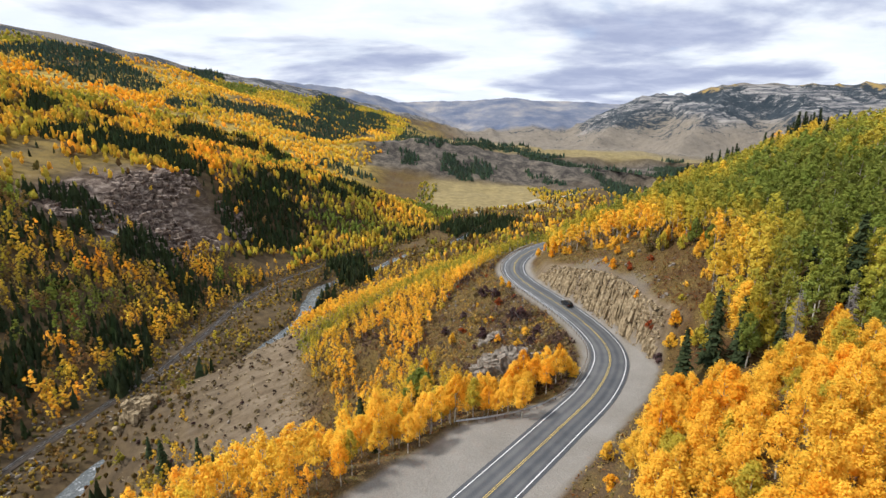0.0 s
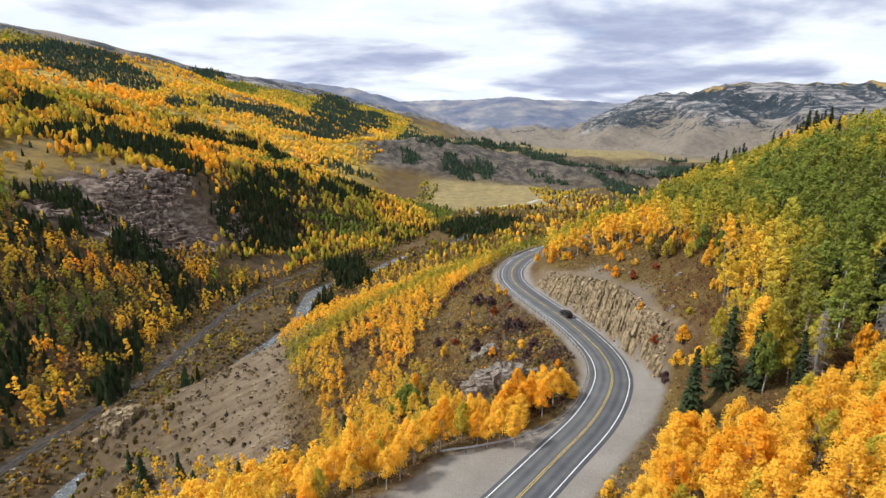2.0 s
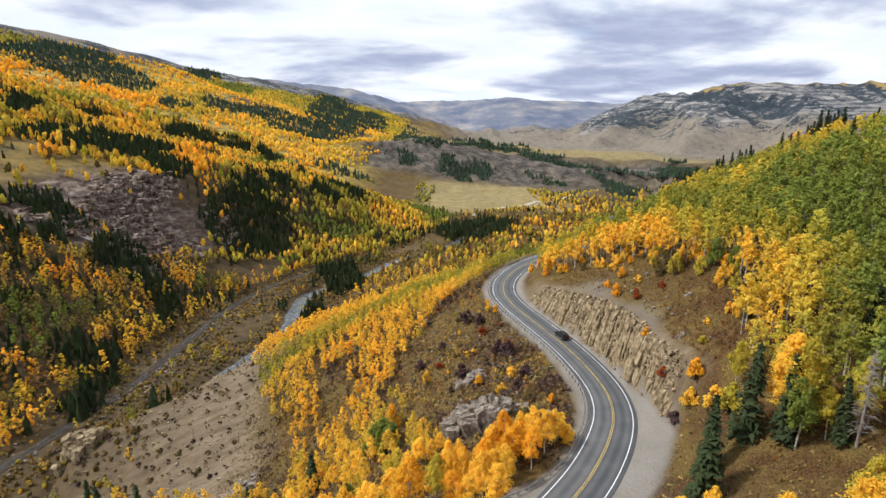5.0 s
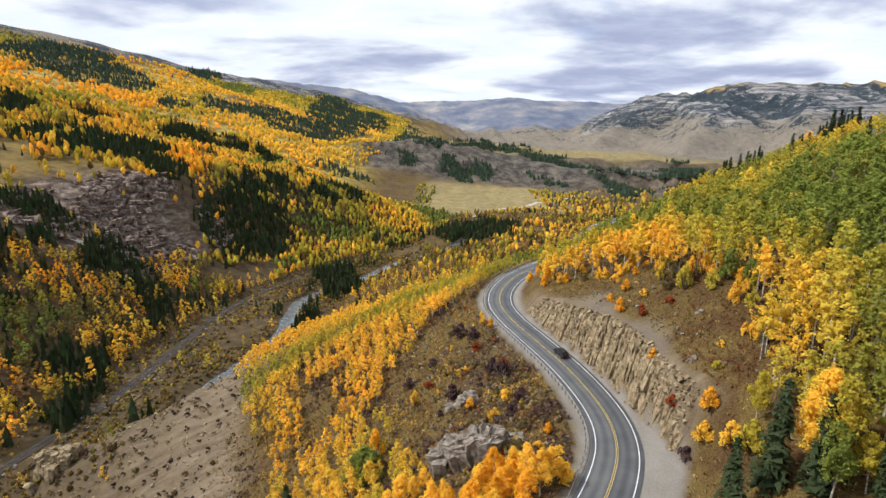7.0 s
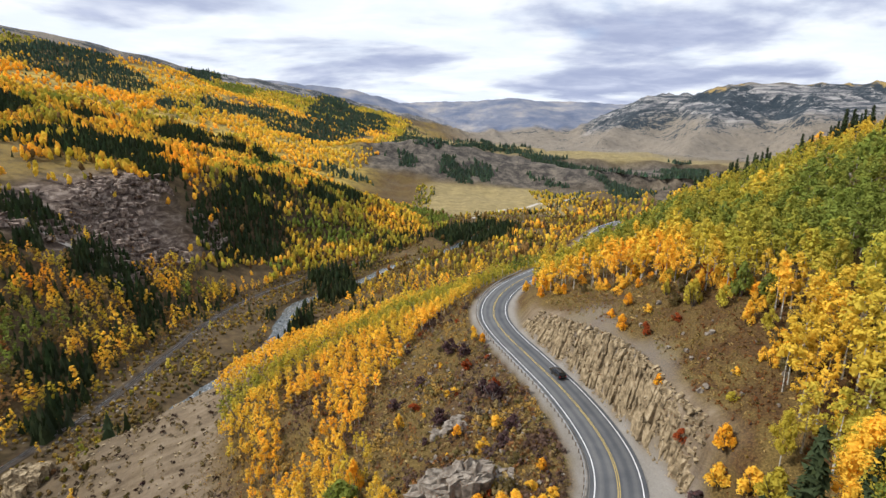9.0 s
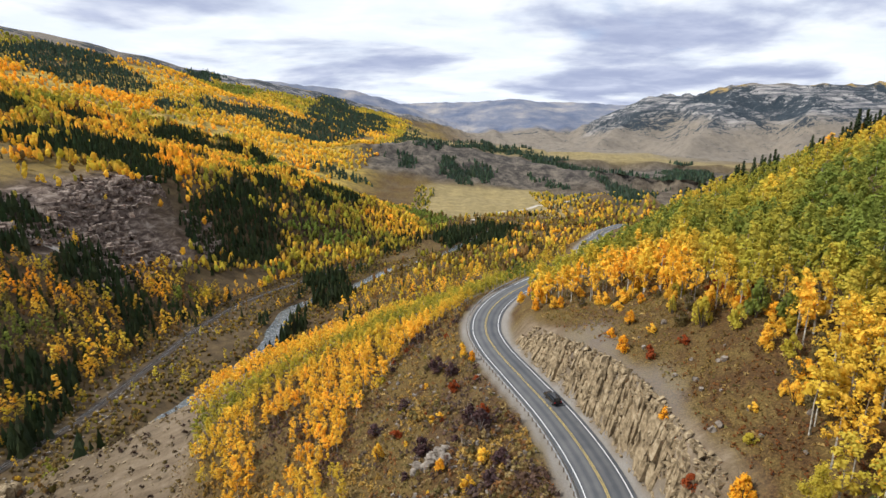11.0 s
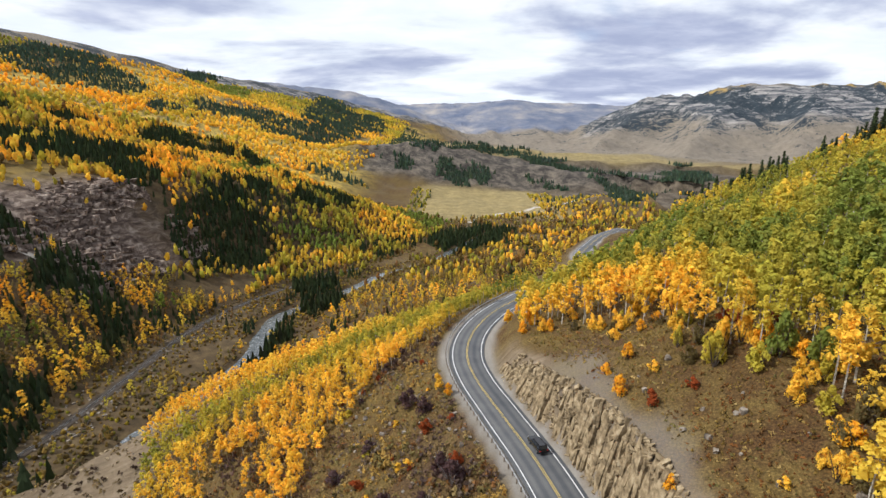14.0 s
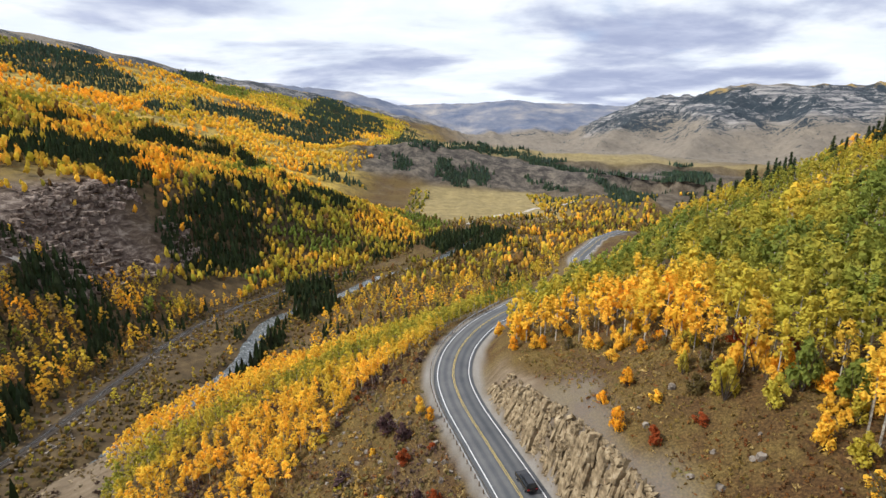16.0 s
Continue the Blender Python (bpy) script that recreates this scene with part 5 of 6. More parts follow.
def dead_tree(x, y, h, g):
    holder = new("dead_tree")
    holder.location = (x, y, settle(x, y) - 0.1)
    pieces = []
    for k in range(110):
        z = h * g.uniform(0.15, 0.95)
        a, ln = g.uniform(0, 6.283), 2.2 * (1.05 - z / h) + 0.25
        p0 = np.array([0, 0, z])
        pieces.append(tube([p0, p0 + np.array([math.cos(a), math.sin(a), 0.15]) * ln * 0.6, p0 + np.array([math.cos(a), math.sin(a), -0.1]) * ln], (0.05, 0.035, 0.01), 3))
    pieces.append(tube([(0, 0, -0.5), (0.1, 0, h * 0.5), (0, 0.1, h)], (0.2, 0.13, 0.03), 6))
    new("trunk", raw_mesh("trunk", *join(pieces), DEADWOOD, True)).parent = holder
    return tagged(holder, "grey leafless dead spruce snag", "dead tree", "dead snags in the gully")


snag_rng = np.random.default_rng(5)
for x, y, h in ((63, 84.5, 15.0), (64.6, 86, 12.5), (74, 86, 11.0), (75.5, 88, 9.0)):
    dead_tree(x, y, h, snag_rng)

SHRUB_WORDS = {GOLD: "round golden yellow aspen shrub on dry grass", AMBER: "bright orange autumn shrub on dry grass", LIME: "yellow-green willow shrub on the slope", GREEN: "dense dark green leafy shrub on the slope", RUST: "low rust-red autumn shrub on dry grass", DUN: "dry brown shrub with bare twigs", "plum": "purple-brown shrub with bare twigs"}
LEAF["plum"] = leaf_material("twigs_plum", stops_of((0.085, 0.05, 0.052)), through=0.15)


def shrub_meshes(kind, seed):
    g = np.random.default_rng(seed)
    v, f = crown_cards(g, 1.6, 0.12, 0.85, 18, 46, 0.18)
    twigs = []
    for k in range(14):
        a, b = g.uniform(0, 6.283), g.uniform(0.2, 0.75)
        d = np.array([math.cos(a) * b, math.sin(a) * b, 1.0])
        twigs.append(tube([(0, 0, -0.15), d * 0.8, d * 1.45], (0.03, 0.02, 0.008), 3))
    return raw_mesh("stem", *join(twigs), DEADWOOD if kind in (DUN, "plum") else BARK_DARK, True), raw_mesh("crown", v, f, LEAF[kind])


SHRUBS = {k: [shrub_meshes(k, 400 + 7 * q + len(k)) for q in range(2)] for k in SHRUB_WORDS}


def plant_shrub(kind, x, y, size, g, tall=1.0):
    holder = new("shrub")
    holder.matrix_world = Matrix.LocRotScale((x, y, settle(x, y) - 0.08), Euler((0, 0, g.uniform(0, 6.283))), (size * g.uniform(0.9, 1.15), size * g.uniform(0.9, 1.15), size * tall))
    for nm, me in zip(("stem", "crown"), SHRUBS[kind][int(g.integers(2))]):
        new(nm, me).parent = holder
    return tagged(holder, SHRUB_WORDS[kind], "shrub", "shrubs on the open slopes")


def plant_shrubs():
    g = np.random.default_rng(88)
    for kind, x, y, size, tall in (
            (GOLD, 56, 165, 1.5, 1.0), (AMBER, 55, 154, 1.5, 1.3), (AMBER, 51, 153, 1.3, 1.1), (AMBER, 51, 146, 1.6, 1.25), (GOLD, 57, 148, 1.15, 1.0), (RUST, 54, 141, 1.4, 1.1),
            (AMBER, 51.5, 127, 1.15, 1.2), (RUST, 60, 141, 1.3, 0.8), (RUST, 71, 153, 2.2, 1.0), (LIME, 64, 143, 2.2, 1.5), (GOLD, 66, 145, 2.0, 1.7), (DUN, 62, 147, 1.7, 1.0), (LIME, 62, 151, 1.0, 2.2),
            (GREEN, 71, 139, 2.4, 1.8), (GOLD, 69, 142, 1.5, 1.0), (GREEN, 73, 134, 2.4, 1.6), (RUST, 75, 147, 1.8, 1.0), (GOLD, 61, 121, 0.9, 1.0), (LIME, 58, 116, 1.0, 0.9),
            (AMBER, 30, 120, 1.1, 1.5), (GOLD, 29, 106, 2.6, 0.95), (AMBER, 16, 137, 1.3, 1.3), (GOLD, 21, 131, 1.5, 1.1), (GOLD, 3, 148, 1.5, 1.6), ("plum", 24, 146, 2.6, 1.0), ("plum", 22, 150, 2.3, 1.0), (RUST, 24.5, 150, 1.6, 1.0),
            ("plum", 15, 172, 2.6, 0.9), ("plum", 18, 168, 2.4, 0.9), (RUST, 19, 162, 1.8, 0.8), ("plum", 12, 145, 2.2, 0.9), (AMBER, -5, 134, 2.0, 2.2), (GREEN, -6, 128, 4.2, 1.15), (GREEN, -9, 130, 3.6, 1.1), (AMBER, 23.4, 171, 1.3, 1.2), (GOLD, 21, 174, 1.7, 1.2),
            (AMBER, 71, 85, 2.6, 1.9), (AMBER, 69, 83.5, 2.0, 1.5), (GOLD, 67, 82, 1.6, 1.3), (AMBER, 54, 110, 2.0, 1.3), (GOLD, 52.5, 108, 2.0, 1.1), (GOLD, 54, 103, 2.2, 1.1), (RUST, 51.5, 117, 1.5, 0.9), (LIME, 55, 100, 2.6, 1.2), ("plum", 50.8, 109, 1.8, 0.8), (GOLD, 27.8, 74, 1.6, 1.2), (AMBER, 24, 62, 1.5, 1.0), (GOLD, 41, 85, 1.8, 1.2), (GOLD, 44, 83, 2.2, 1.4),
            (DUN, 26, 124, 1.6, 0.8), (DUN, 24, 117, 1.8, 0.9), ("plum", 27, 135, 2.2, 0.8), ("plum", 25, 131, 1.9, 0.8), (GOLD, 24, 137, 1.7, 0.9), (LIME, 18, 127, 1.4, 0.8), (RUST, 6, 153, 1.7, 0.7), ("plum", 7, 163, 2.0, 0.8), ("plum", 1, 158, 2.0, 0.8), (GOLD, 27.5, 116, 1.3, 0.8)):
        plant_shrub(kind, x, y, size, g, tall)
    for k in range(70):     # scattered low brush under the road
        y = g.uniform(108, 200)
        x = road_x(y) - g.uniform(8.5, 36)
        plant_shrub(("plum", DUN, RUST, GOLD, DUN, LIME)[int(g.integers(6))], x, y, g.uniform(0.5, 1.3), g, g.uniform(0.6, 0.9))
    for k in range(85):     # undergrowth at the edge of the grove above the clearing
        y = g.uniform(116, 236)
        e = float(np.interp(y, (90, 99, 113, 120, 128, 136, 144, 156, 174, 184, 188, 205, 236), (57, 59, 62.5, 67, 70, 71, 67, 64, 58, 50, 42, 40, 58)))
        plant_shrub((GOLD, DUN, AMBER, LIME, GOLD, GOLD)[int(g.integers(6))], e + g.uniform(-2.5, 4.5), y, g.uniform(0.9, 1.9), g, g.uniform(0.9, 1.7))
    for k in range(40):     # dark tussocks on the scree
        u = g.uniform(0, 1)
        plant_shrub((DUN, "plum")[int(g.integers(2))], -60 - 66 * u, g.uniform(150, 206), g.uniform(0.6, 1.4), g, 0.6)


plant_shrubs()


# ---- low tufts of sage and grass, uncountable
def plant_tufts():
    g = np.random.default_rng(91)
    xs, ys = scatter(-60, 76, 44, 232, 0.85, g)
    rx = road_x(ys)
    off = xs - rx
    brow = along(BROW, ys)[0]
    ok = ((off < -8) | (xs > brow + 3) | ((off > 12) & (ys < 108))) & (g.random(len(xs)) < 0.55 + 0.4 * fbm(xs, ys, 9, 3, seed=33))
    ok &= ~((off < 0) & (off > -23) & (ys < 97))
    xs, ys = xs[ok], ys[ok]
    kit = []
    for q in range(4):
        gg = np.random.default_rng(600 + q)
        c = gg.normal(size=(4, 3)) * (0.2, 0.2, 0.0) + (0, 0, 0.10)
        nn = gg.normal(size=(4, 3)) + (0, 0, 0.6)
        v, f = cards(c, nn / np.linalg.norm(nn, axis=1)[:, None], 0.34, gg)
        kit.append((v, f, np.ones(len(f), int)))
    shades = np.array([(0.22, 0.15, 0.05), (0.30, 0.21, 0.085), (0.20, 0.09, 0.035), (0.16, 0.115, 0.05), (0.36, 0.26, 0.11), (0.17, 0.15, 0.06)])
    t = shades[g.integers(len(shades), size=len(xs))] * g.uniform(1.0, 1.6, (len(xs), 1))
    wood("sage_and_grass_tufts", kit, xs, ys, g.uniform(0.5, 1.5, len(xs)), t, "dry sage, rust and straw tufts on the open slopes", BARK_DARK, 44, height(xs, ys))


plant_tufts()


def plant_scree_brush():
    g = np.random.default_rng(93)
    xs, ys = scatter(-135, -46, 120, 214, 2.6, g)
    keep = g.random(len(xs)) < 0.26 + 0.6 * smooth(0.05, 0.5, fbm(xs * 0.5 + ys * 0.9, ys * 0.3 - xs * 0.2, 9, 3, seed=95))
    xs, ys = xs[keep], ys[keep]
    kits = [low_aspen(720 + q, 4, 8, 0.42, False, 0.9, 0.05, 1.1, 0) for q in range(4)]
    shades = np.array([(0.13, 0.095, 0.055), (0.20, 0.15, 0.07), (0.085, 0.058, 0.045), (0.26, 0.19, 0.09)])
    t = shades[g.integers(4, size=len(xs))] * g.uniform(0.75, 1.2, (len(xs), 1))
    wood("scree_brush", kits, xs, ys, g.uniform(0.6, 1.5, len(xs)), t, "dry low brush in streaks on the scree", BARK_DARK, 45, height(xs, ys))


plant_scree_brush()


def plant_low_brush():
    """Knee-high brush: plum, rust, dun and straw below the road, olive and rust on the clearing."""
    g = np.random.default_rng(97)
    xs, ys = scatter(-56, 40, 100, 214, 1.1, g)
    rx, ledge = road_x(ys), along(LEDGE, ys)[0]
    patch = fbm(xs, ys, 11, 3, seed=98)
    below = (xs < rx - 8.2) & (xs > ledge - 46) & (g.random(len(xs)) < 0.80 * (1 - 0.3 * smooth(ledge - 8, ledge - 16, xs)) + 0.55 * patch)
    cx, cy = scatter(44, 82, 104, 188, 1.15, g)
    open_ground = (cx > along(BROW, cy)[0] + 2.5 + 2 * smooth(124, 134, cy) * smooth(166, 156, cy)) & (g.random(len(cx)) < 0.72 + 0.5 * fbm(cx, cy, 8, 3, seed=99))
    kits = [low_aspen(740 + q, 3, 6, 0.24, False, 0.62, 0.02, 0.8, plump=1.0) for q in range(6)]
    lower = np.array([(0.16, 0.105, 0.085), (0.12, 0.085, 0.078), (0.26, 0.18, 0.095), (0.29, 0.145, 0.06), (0.40, 0.30, 0.14), (0.22, 0.18, 0.075), (0.21, 0.165, 0.13), (0.50, 0.33, 0.10)])
    upper = np.array([(0.20, 0.075, 0.03), (0.16, 0.08, 0.035), (0.24, 0.115, 0.04), (0.22, 0.15, 0.05), (0.30, 0.215, 0.07), (0.36, 0.26, 0.085), (0.26, 0.21, 0.075)])
    run = np.clip(((fbm(xs, ys, 9, 3, seed=101) + 0.5) * len(lower) + g.normal(size=len(xs)) * 1.6).astype(int), 0, len(lower) - 1)
    t = np.concatenate([lower[run[below]], upper[np.clip((smooth(108, 160, cy[open_ground]) * 5.5 + g.normal(size=int(open_ground.sum())) * 1.3).astype(int), 0, 6)]])
    t = t * g.uniform(0.75, 1.25, (len(t), 1))
    sc = np.concatenate([g.uniform(0.6, 1.7, int(below.sum())) * (1 + 0.5 * smooth(0.1, 0.5, patch[below])), g.uniform(0.4, 0.95, int(open_ground.sum()))])
    px, py = np.concatenate([xs[below], cx[open_ground]]), np.concatenate([ys[below], cy[open_ground]])
    wood("low_brush", kits, px, py, sc, t, "knee-high autumn brush in plum, rust, dun and straw", BARK_DARK, 46, height(px, py) - 0.06)


plant_low_brush()


# ---------------------------------------------------------------- rock
def rock_mesh(name, seed, mat, cuts=2):
    """An angular block about one metre across, with chipped faces."""
    g = np.random.default_rng(seed)
    bm = bmesh.new()
    bmesh.ops.create_cube(bm, size=1.0)
    bmesh.ops.subdivide_edges(bm, edges=bm.edges[:], cuts=1, use_grid_fill=True)
    for v in bm.verts:
        k = 0.9 + 0.22 * g.uniform(-1, 1)
        v.co = Vector((v.co.x * k + g.normal() * 0.05, v.co.y * (0.9 + 0.2 * g.uniform(-1, 1)) + g.normal() * 0.05, v.co.z * (0.95 + 0.1 * g.uniform(-1, 1)) + g.normal() * 0.05))
    for v in bm.verts:
        if abs(v.co.x) > 0.3 and abs(v.co.y) > 0.3 and abs(v.co.z) > 0.3:
            v.co *= 0.86
    me = bpy.data.meshes.new(name)
    bm.to_mesh(me)
    bm.free()
    me.materials.append(mat)
    return me


def build_rock_cut():
    """Upright columns side by side, leaning back with the face, broken into two to four blocks each."""
    g = np.random.default_rng(12)
    kinds = [rock_mesh("rock_slab", 700 + q, ROCK) for q in range(8)]
    cut = tagged(new("rock_cut"), "blasted tan rock cutting of upright slabs above the road", "rock face", kind="structure")
    y, shift = 112.5, 0.0
    while y < 180:
        (tx, tz), (bx, bz) = (tuple(float(v) for v in along(line, y)) for line in (TOE, BROW))
        tall = (bz - tz) * (0.22 + 0.72 * float(smooth(112, 124, y)) * float(smooth(182, 166, y))) * g.uniform(0.78, 1.05)
        ahead = math.atan2(float(road_x(y + 1) - road_x(y - 1)), 2.0)
        lean = math.atan2(bx - tx, bz - tz)
        wide = g.uniform(0.45, 1.1)
        shift = 0.6 * shift + g.normal() * 0.22
        z = -0.4
        while z < tall:
            h = min(g.uniform(2.6, 6.5), tall - z + 0.8)
            u = (z + h * 0.5) / max(bz - tz, 1)
            ob = new("rock_slab", kinds[int(g.integers(8))])
            ob.matrix_world = Matrix.LocRotScale((tx + (bx - tx) * u + 0.35 + shift + g.normal() * 0.14, y + g.normal() * 0.06, tz + z + h * 0.5),
                                                 Euler((g.normal() * 0.035, lean + g.normal() * 0.05, -ahead + g.normal() * 0.14)), (g.uniform(1.2, 1.9), wide * g.uniform(1.05, 1.3), h * 1.08))
            ob.parent = cut
            z += h * 0.94
        y += wide * 0.92
    return cut


build_rock_cut()


def outcrop(name, label, x, y, spread_x, spread_y, high, n, seed, mat):
    g = np.random.default_rng(seed)
    kinds = [rock_mesh("rock_block", seed * 10 + q, mat) for q in range(5)]
    holder = new(name)
    holder.location = (x, y, settle(x, y))
    for k in range(n):
        dx, dy = g.uniform(-1, 1) * spread_x, g.uniform(-1, 1) * spread_y
        h = high * (1.05 - 0.6 * math.hypot(dx / spread_x, dy / spread_y) / 1.41) * g.uniform(0.75, 1.15)
        ob = new("rock_block", kinds[int(g.integers(5))])
        ob.parent = holder
        ob.matrix_basis = Matrix.LocRotScale((dx, dy, settle(x + dx, y + dy) - settle(x, y) + h * 0.32), Euler((g.normal() * 0.12, g.normal() * 0.12, g.uniform(-0.5, 0.5))), (g.uniform(0.9, 1.8) * spread_x / 2.6, g.uniform(0.9, 1.8) * spread_y / 2.6, h))
    return tagged(holder, label, "rock", "rock outcrops on the slope")


outcrop("rock_outcrop", "large grey fractured rock outcrop below the road", 14.5, 119.5, 6.2, 3.6, 7.2, 46, 21, ROCK_GREY)
outcrop("rock_outcrop", "small pale rock ledge in the brush", 14, 141, 3.2, 3.0, 1.8, 18, 22, ROCK_GREY)
outcrop("rock_outcrop", "small pale rock ledge in the brush", 22.5, 121, 3.0, 2.4, 1.3, 16, 23, ROCK_GREY)
outcrop("rock_outcrop", "tan crumbling rock buttress above the river", -132, 194, 7.0, 6.0, 9.0, 30, 24, ROCK)
outcrop("rock_outcrop", "grey rocks at the foot of the pines", -50, 150, 4.0, 3.0, 2.4, 14, 25, ROCK_GREY)


def rubble(name, label, xs, ys, sizes, mat, seed, tilt=0.25, long=1.6):
    """Countless angular stones as one mesh."""
    g = np.random.default_rng(seed)
    base = np.array([(-1, -1, -1), (1, -1, -1), (1, 1, -1), (-1, 1, -1), (-1, -1, 1), (1, -1, 1), (1, 1, 1), (-1, 1, 1)], float) * 0.5
    quads = np.array([(0, 3, 2, 1), (4, 5, 6, 7), (0, 1, 5, 4), (1, 2, 6, 5), (2, 3, 7, 6), (3, 0, 4, 7)])
    n = len(xs)
    v = base[None] * g.uniform(0.6, 1.25, (n, 8, 1)) + g.normal(size=(n, 8, 3)) * 0.09
    v *= np.stack([g.uniform(0.8, long, n), g.uniform(0.7, 1.2, n), g.uniform(0.6, 1.0, n)], -1)[:, None] * sizes[:, None, None]
    a = g.uniform(-0.7, 0.7, n)
    c, q = np.cos(a)[:, None], np.sin(a)[:, None]
    x, y = v[..., 0] * c - v[..., 1] * q, v[..., 0] * q + v[..., 1] * c
    z = v[..., 2] + x * g.normal(size=(n, 1)) * tilt
    zs = height(xs, ys)
    out = np.stack([x + xs[:, None], y + ys[:, None], z + zs[:, None] + 0.12 * sizes[:, None]], -1).reshape(-1, 3)
    f = (quads[None] + (np.arange(n) * 8)[:, None, None]).reshape(-1, 4)
    return tagged(new(name, raw_mesh(name, out, f, mat)), label, "rocks", kind="stuff")


def spread_rubble():
    g = np.random.default_rng(66)
    ys = g.uniform(425, 575, 1100)
    cb, ct = along(CLIFF_BASE, ys)[0], along(CLIFF_TOP, ys)[0]
    xs = ct + (cb - ct) * g.uniform(-0.3, 1.1, 1100)
    keep = fbm(xs, ys, 30, 3, seed=81) > -0.15
    xs, ys = xs[keep], ys[keep]
    rubble("cliff_ledges", "broken purple-brown ledges of the far cliff", xs, ys, g.uniform(1.5, 6.0, len(xs)), CRAG, 5, 0.2, 2.6)
    xs, ys = g.uniform(-130, -52, 420), g.uniform(140, 212, 420)
    rubble("scree_stones", "tan scree stones on the steep spur", xs, ys, g.uniform(0.25, 0.9, 420), ROCK, 6)
    ys = g.uniform(106, 190, 240)
    xs = road_x(ys) - g.uniform(8, 34, 240)
    rubble("slope_stones", "grey stones scattered in the brush below the road", xs, ys, g.uniform(0.2, 0.7, 240), ROCK_GREY, 7)
    ys = g.uniform(112, 180, 420)
    xs = along(TOE, ys)[0] + g.uniform(-0.8, 1.2, 420)
    rubble("fallen_stones", "fallen tan stones at the foot of the cutting", xs, ys, g.uniform(0.15, 0.6, 420), ROCK, 8)
    ys = g.uniform(113, 178, 900)
    (tx, tz), (bx, bz) = along(TOE, ys), along(BROW, ys)
    u = g.uniform(0.0, 1.15, 900)
    rubble("cutting_chips", "small broken tan stones on the cutting face", tx + (bx - tx) * u - 0.1, ys, g.uniform(0.3, 1.0, 900), ROCK, 10, 0.5, 1.2)
    ys = g.uniform(190, 520, 500)
    xs = along(RAIL, ys)[0] + g.choice([-1, 1], 500) * g.uniform(4, 16, 500)
    rubble("riverside_stones", "pale stones beside the railway and river", xs, ys, g.uniform(0.4, 1.6, 500), ROCK_GREY, 9)


CRAG = plain("purple_brown_crag", [(0.34, (0.045, 0.032, 0.026)), (0.48, (0.15, 0.108, 0.086)), (0.64, (0.38, 0.31, 0.25))], 0.25, 0.95, 0.6, 0.4)
spread_rubble()


def boulders():
    g = np.random.default_rng(61)
    kinds = [rock_mesh("boulder", 800 + q, ROCK_GREY) for q in range(4)]
    for k in range(110):
        if k < 60:
            y = g.uniform(104, 176)
            x = road_x(y) - g.uniform(7.5, 30)
        elif k < 85:
            y = g.uniform(104, 150)
            x = float(along(BROW, y)[0]) + g.uniform(2, 16)
        else:
            y = g.uniform(150, 204)
            x = g.uniform(-120, -60)
        r = g.uniform(0.3, 1.1)
        ob = new("boulder", kinds[int(g.integers(4))])
        ob.matrix_world = Matrix.LocRotScale((x, y, settle(x, y) + r * 0.2), Euler((g.uniform(0, 3), g.uniform(0, 3), g.uniform(0, 3))), (r, r * g.uniform(0.7, 1.2), r * 0.8))
        tagged(ob, "weathered grey boulder on the slope", "boulder", "boulders on the slopes")


boulders()


# ---------------------------------------------------------------- guard rail
def build_guard_rail():
    y = np.linspace(104, 236, 1200)
    x, z = along(ROAD, y)
    tx, ty = np.gradient(x), np.gradient(y)
    n = np.hypot(tx, ty)
    gx, gy = x - 5.2 * ty / n, y + 5.2 * tx / n
    pts = [(2.5, 86.2, 44.4), (8, 87.4, 44.4), (14, 89.2, 44.4), (20, 92.2, 44.4), (25, 96.2, 44.5), (29, 100.8, 44.5)]
    px = np.concatenate([[p[0] for p in pts], gx])
    py = np.concatenate([[p[1] for p in pts], gy])
    s = np.concatenate([[0], np.cumsum(np.hypot(np.diff(px), np.diff(py)))])
    holder = tagged(new("guard_rail"), "galvanised steel guard rail along the outer road edge", "guard rail")
    q = np.arange(0, s[-1], 1.0)
    cx, cy = np.interp(q, s, px), np.interp(q, s, py)
    dx, dy = np.gradient(cx), np.gradient(cy)
    m = np.hypot(dx, dy)
    rx, ry = dy / m, -dx / m
    section = [(0.06, 0.42), (0.0, 0.50), (0.06, 0.57), (0.06, 0.62), (0.0, 0.69), (0.06, 0.77), (0.03, 0.78), (-0.04, 0.69), (0.02, 0.60), (-0.04, 0.50), (0.03, 0.41)]
    k = len(section)
    ground_z = 44.55
    verts = np.stack([np.stack([cx + rx * a, cy + ry * a, np.full(len(cx), ground_z + b)], -1) for a, b in section], 1).reshape(-1, 3)
    i = np.arange(len(cx) * k).reshape(len(cx), k)
    faces = np.stack([i[:-1], np.roll(i, -1, 1)[:-1], np.roll(i, -1, 1)[1:], i[1:]], -1).reshape(-1, 4)
    mesh_part("rail", raw_mesh("rail", verts, faces, STEEL), holder)
    bm = bmesh.new()
    bmesh.ops.create_cube(bm, size=1.0)
    bmesh.ops.scale(bm, vec=(0.18, 0.18, 1.35), verts=bm.verts)
    bmesh.ops.bevel(bm, geom=bm.edges[:], offset=0.015, segments=1, affect="EDGES")
    post = bpy.data.meshes.new("post")
    bm.to_mesh(post)
    bm.free()
    post.materials.append(POST)
    for d in np.arange(0.5, s[-1], 1.9):
        a, b = np.interp(d, s, px), np.interp(d, s, py)
        j = min(int(d), len(rx) - 1)
        ob = mesh_part("post", post, holder)
        ob.location = (a - rx[j] * 0.14, b - ry[j] * 0.14, ground_z + 0.12)
        ob.rotation_euler = (0, 0, math.atan2(ry[j], rx[j]))
    return holder


build_guard_rail()


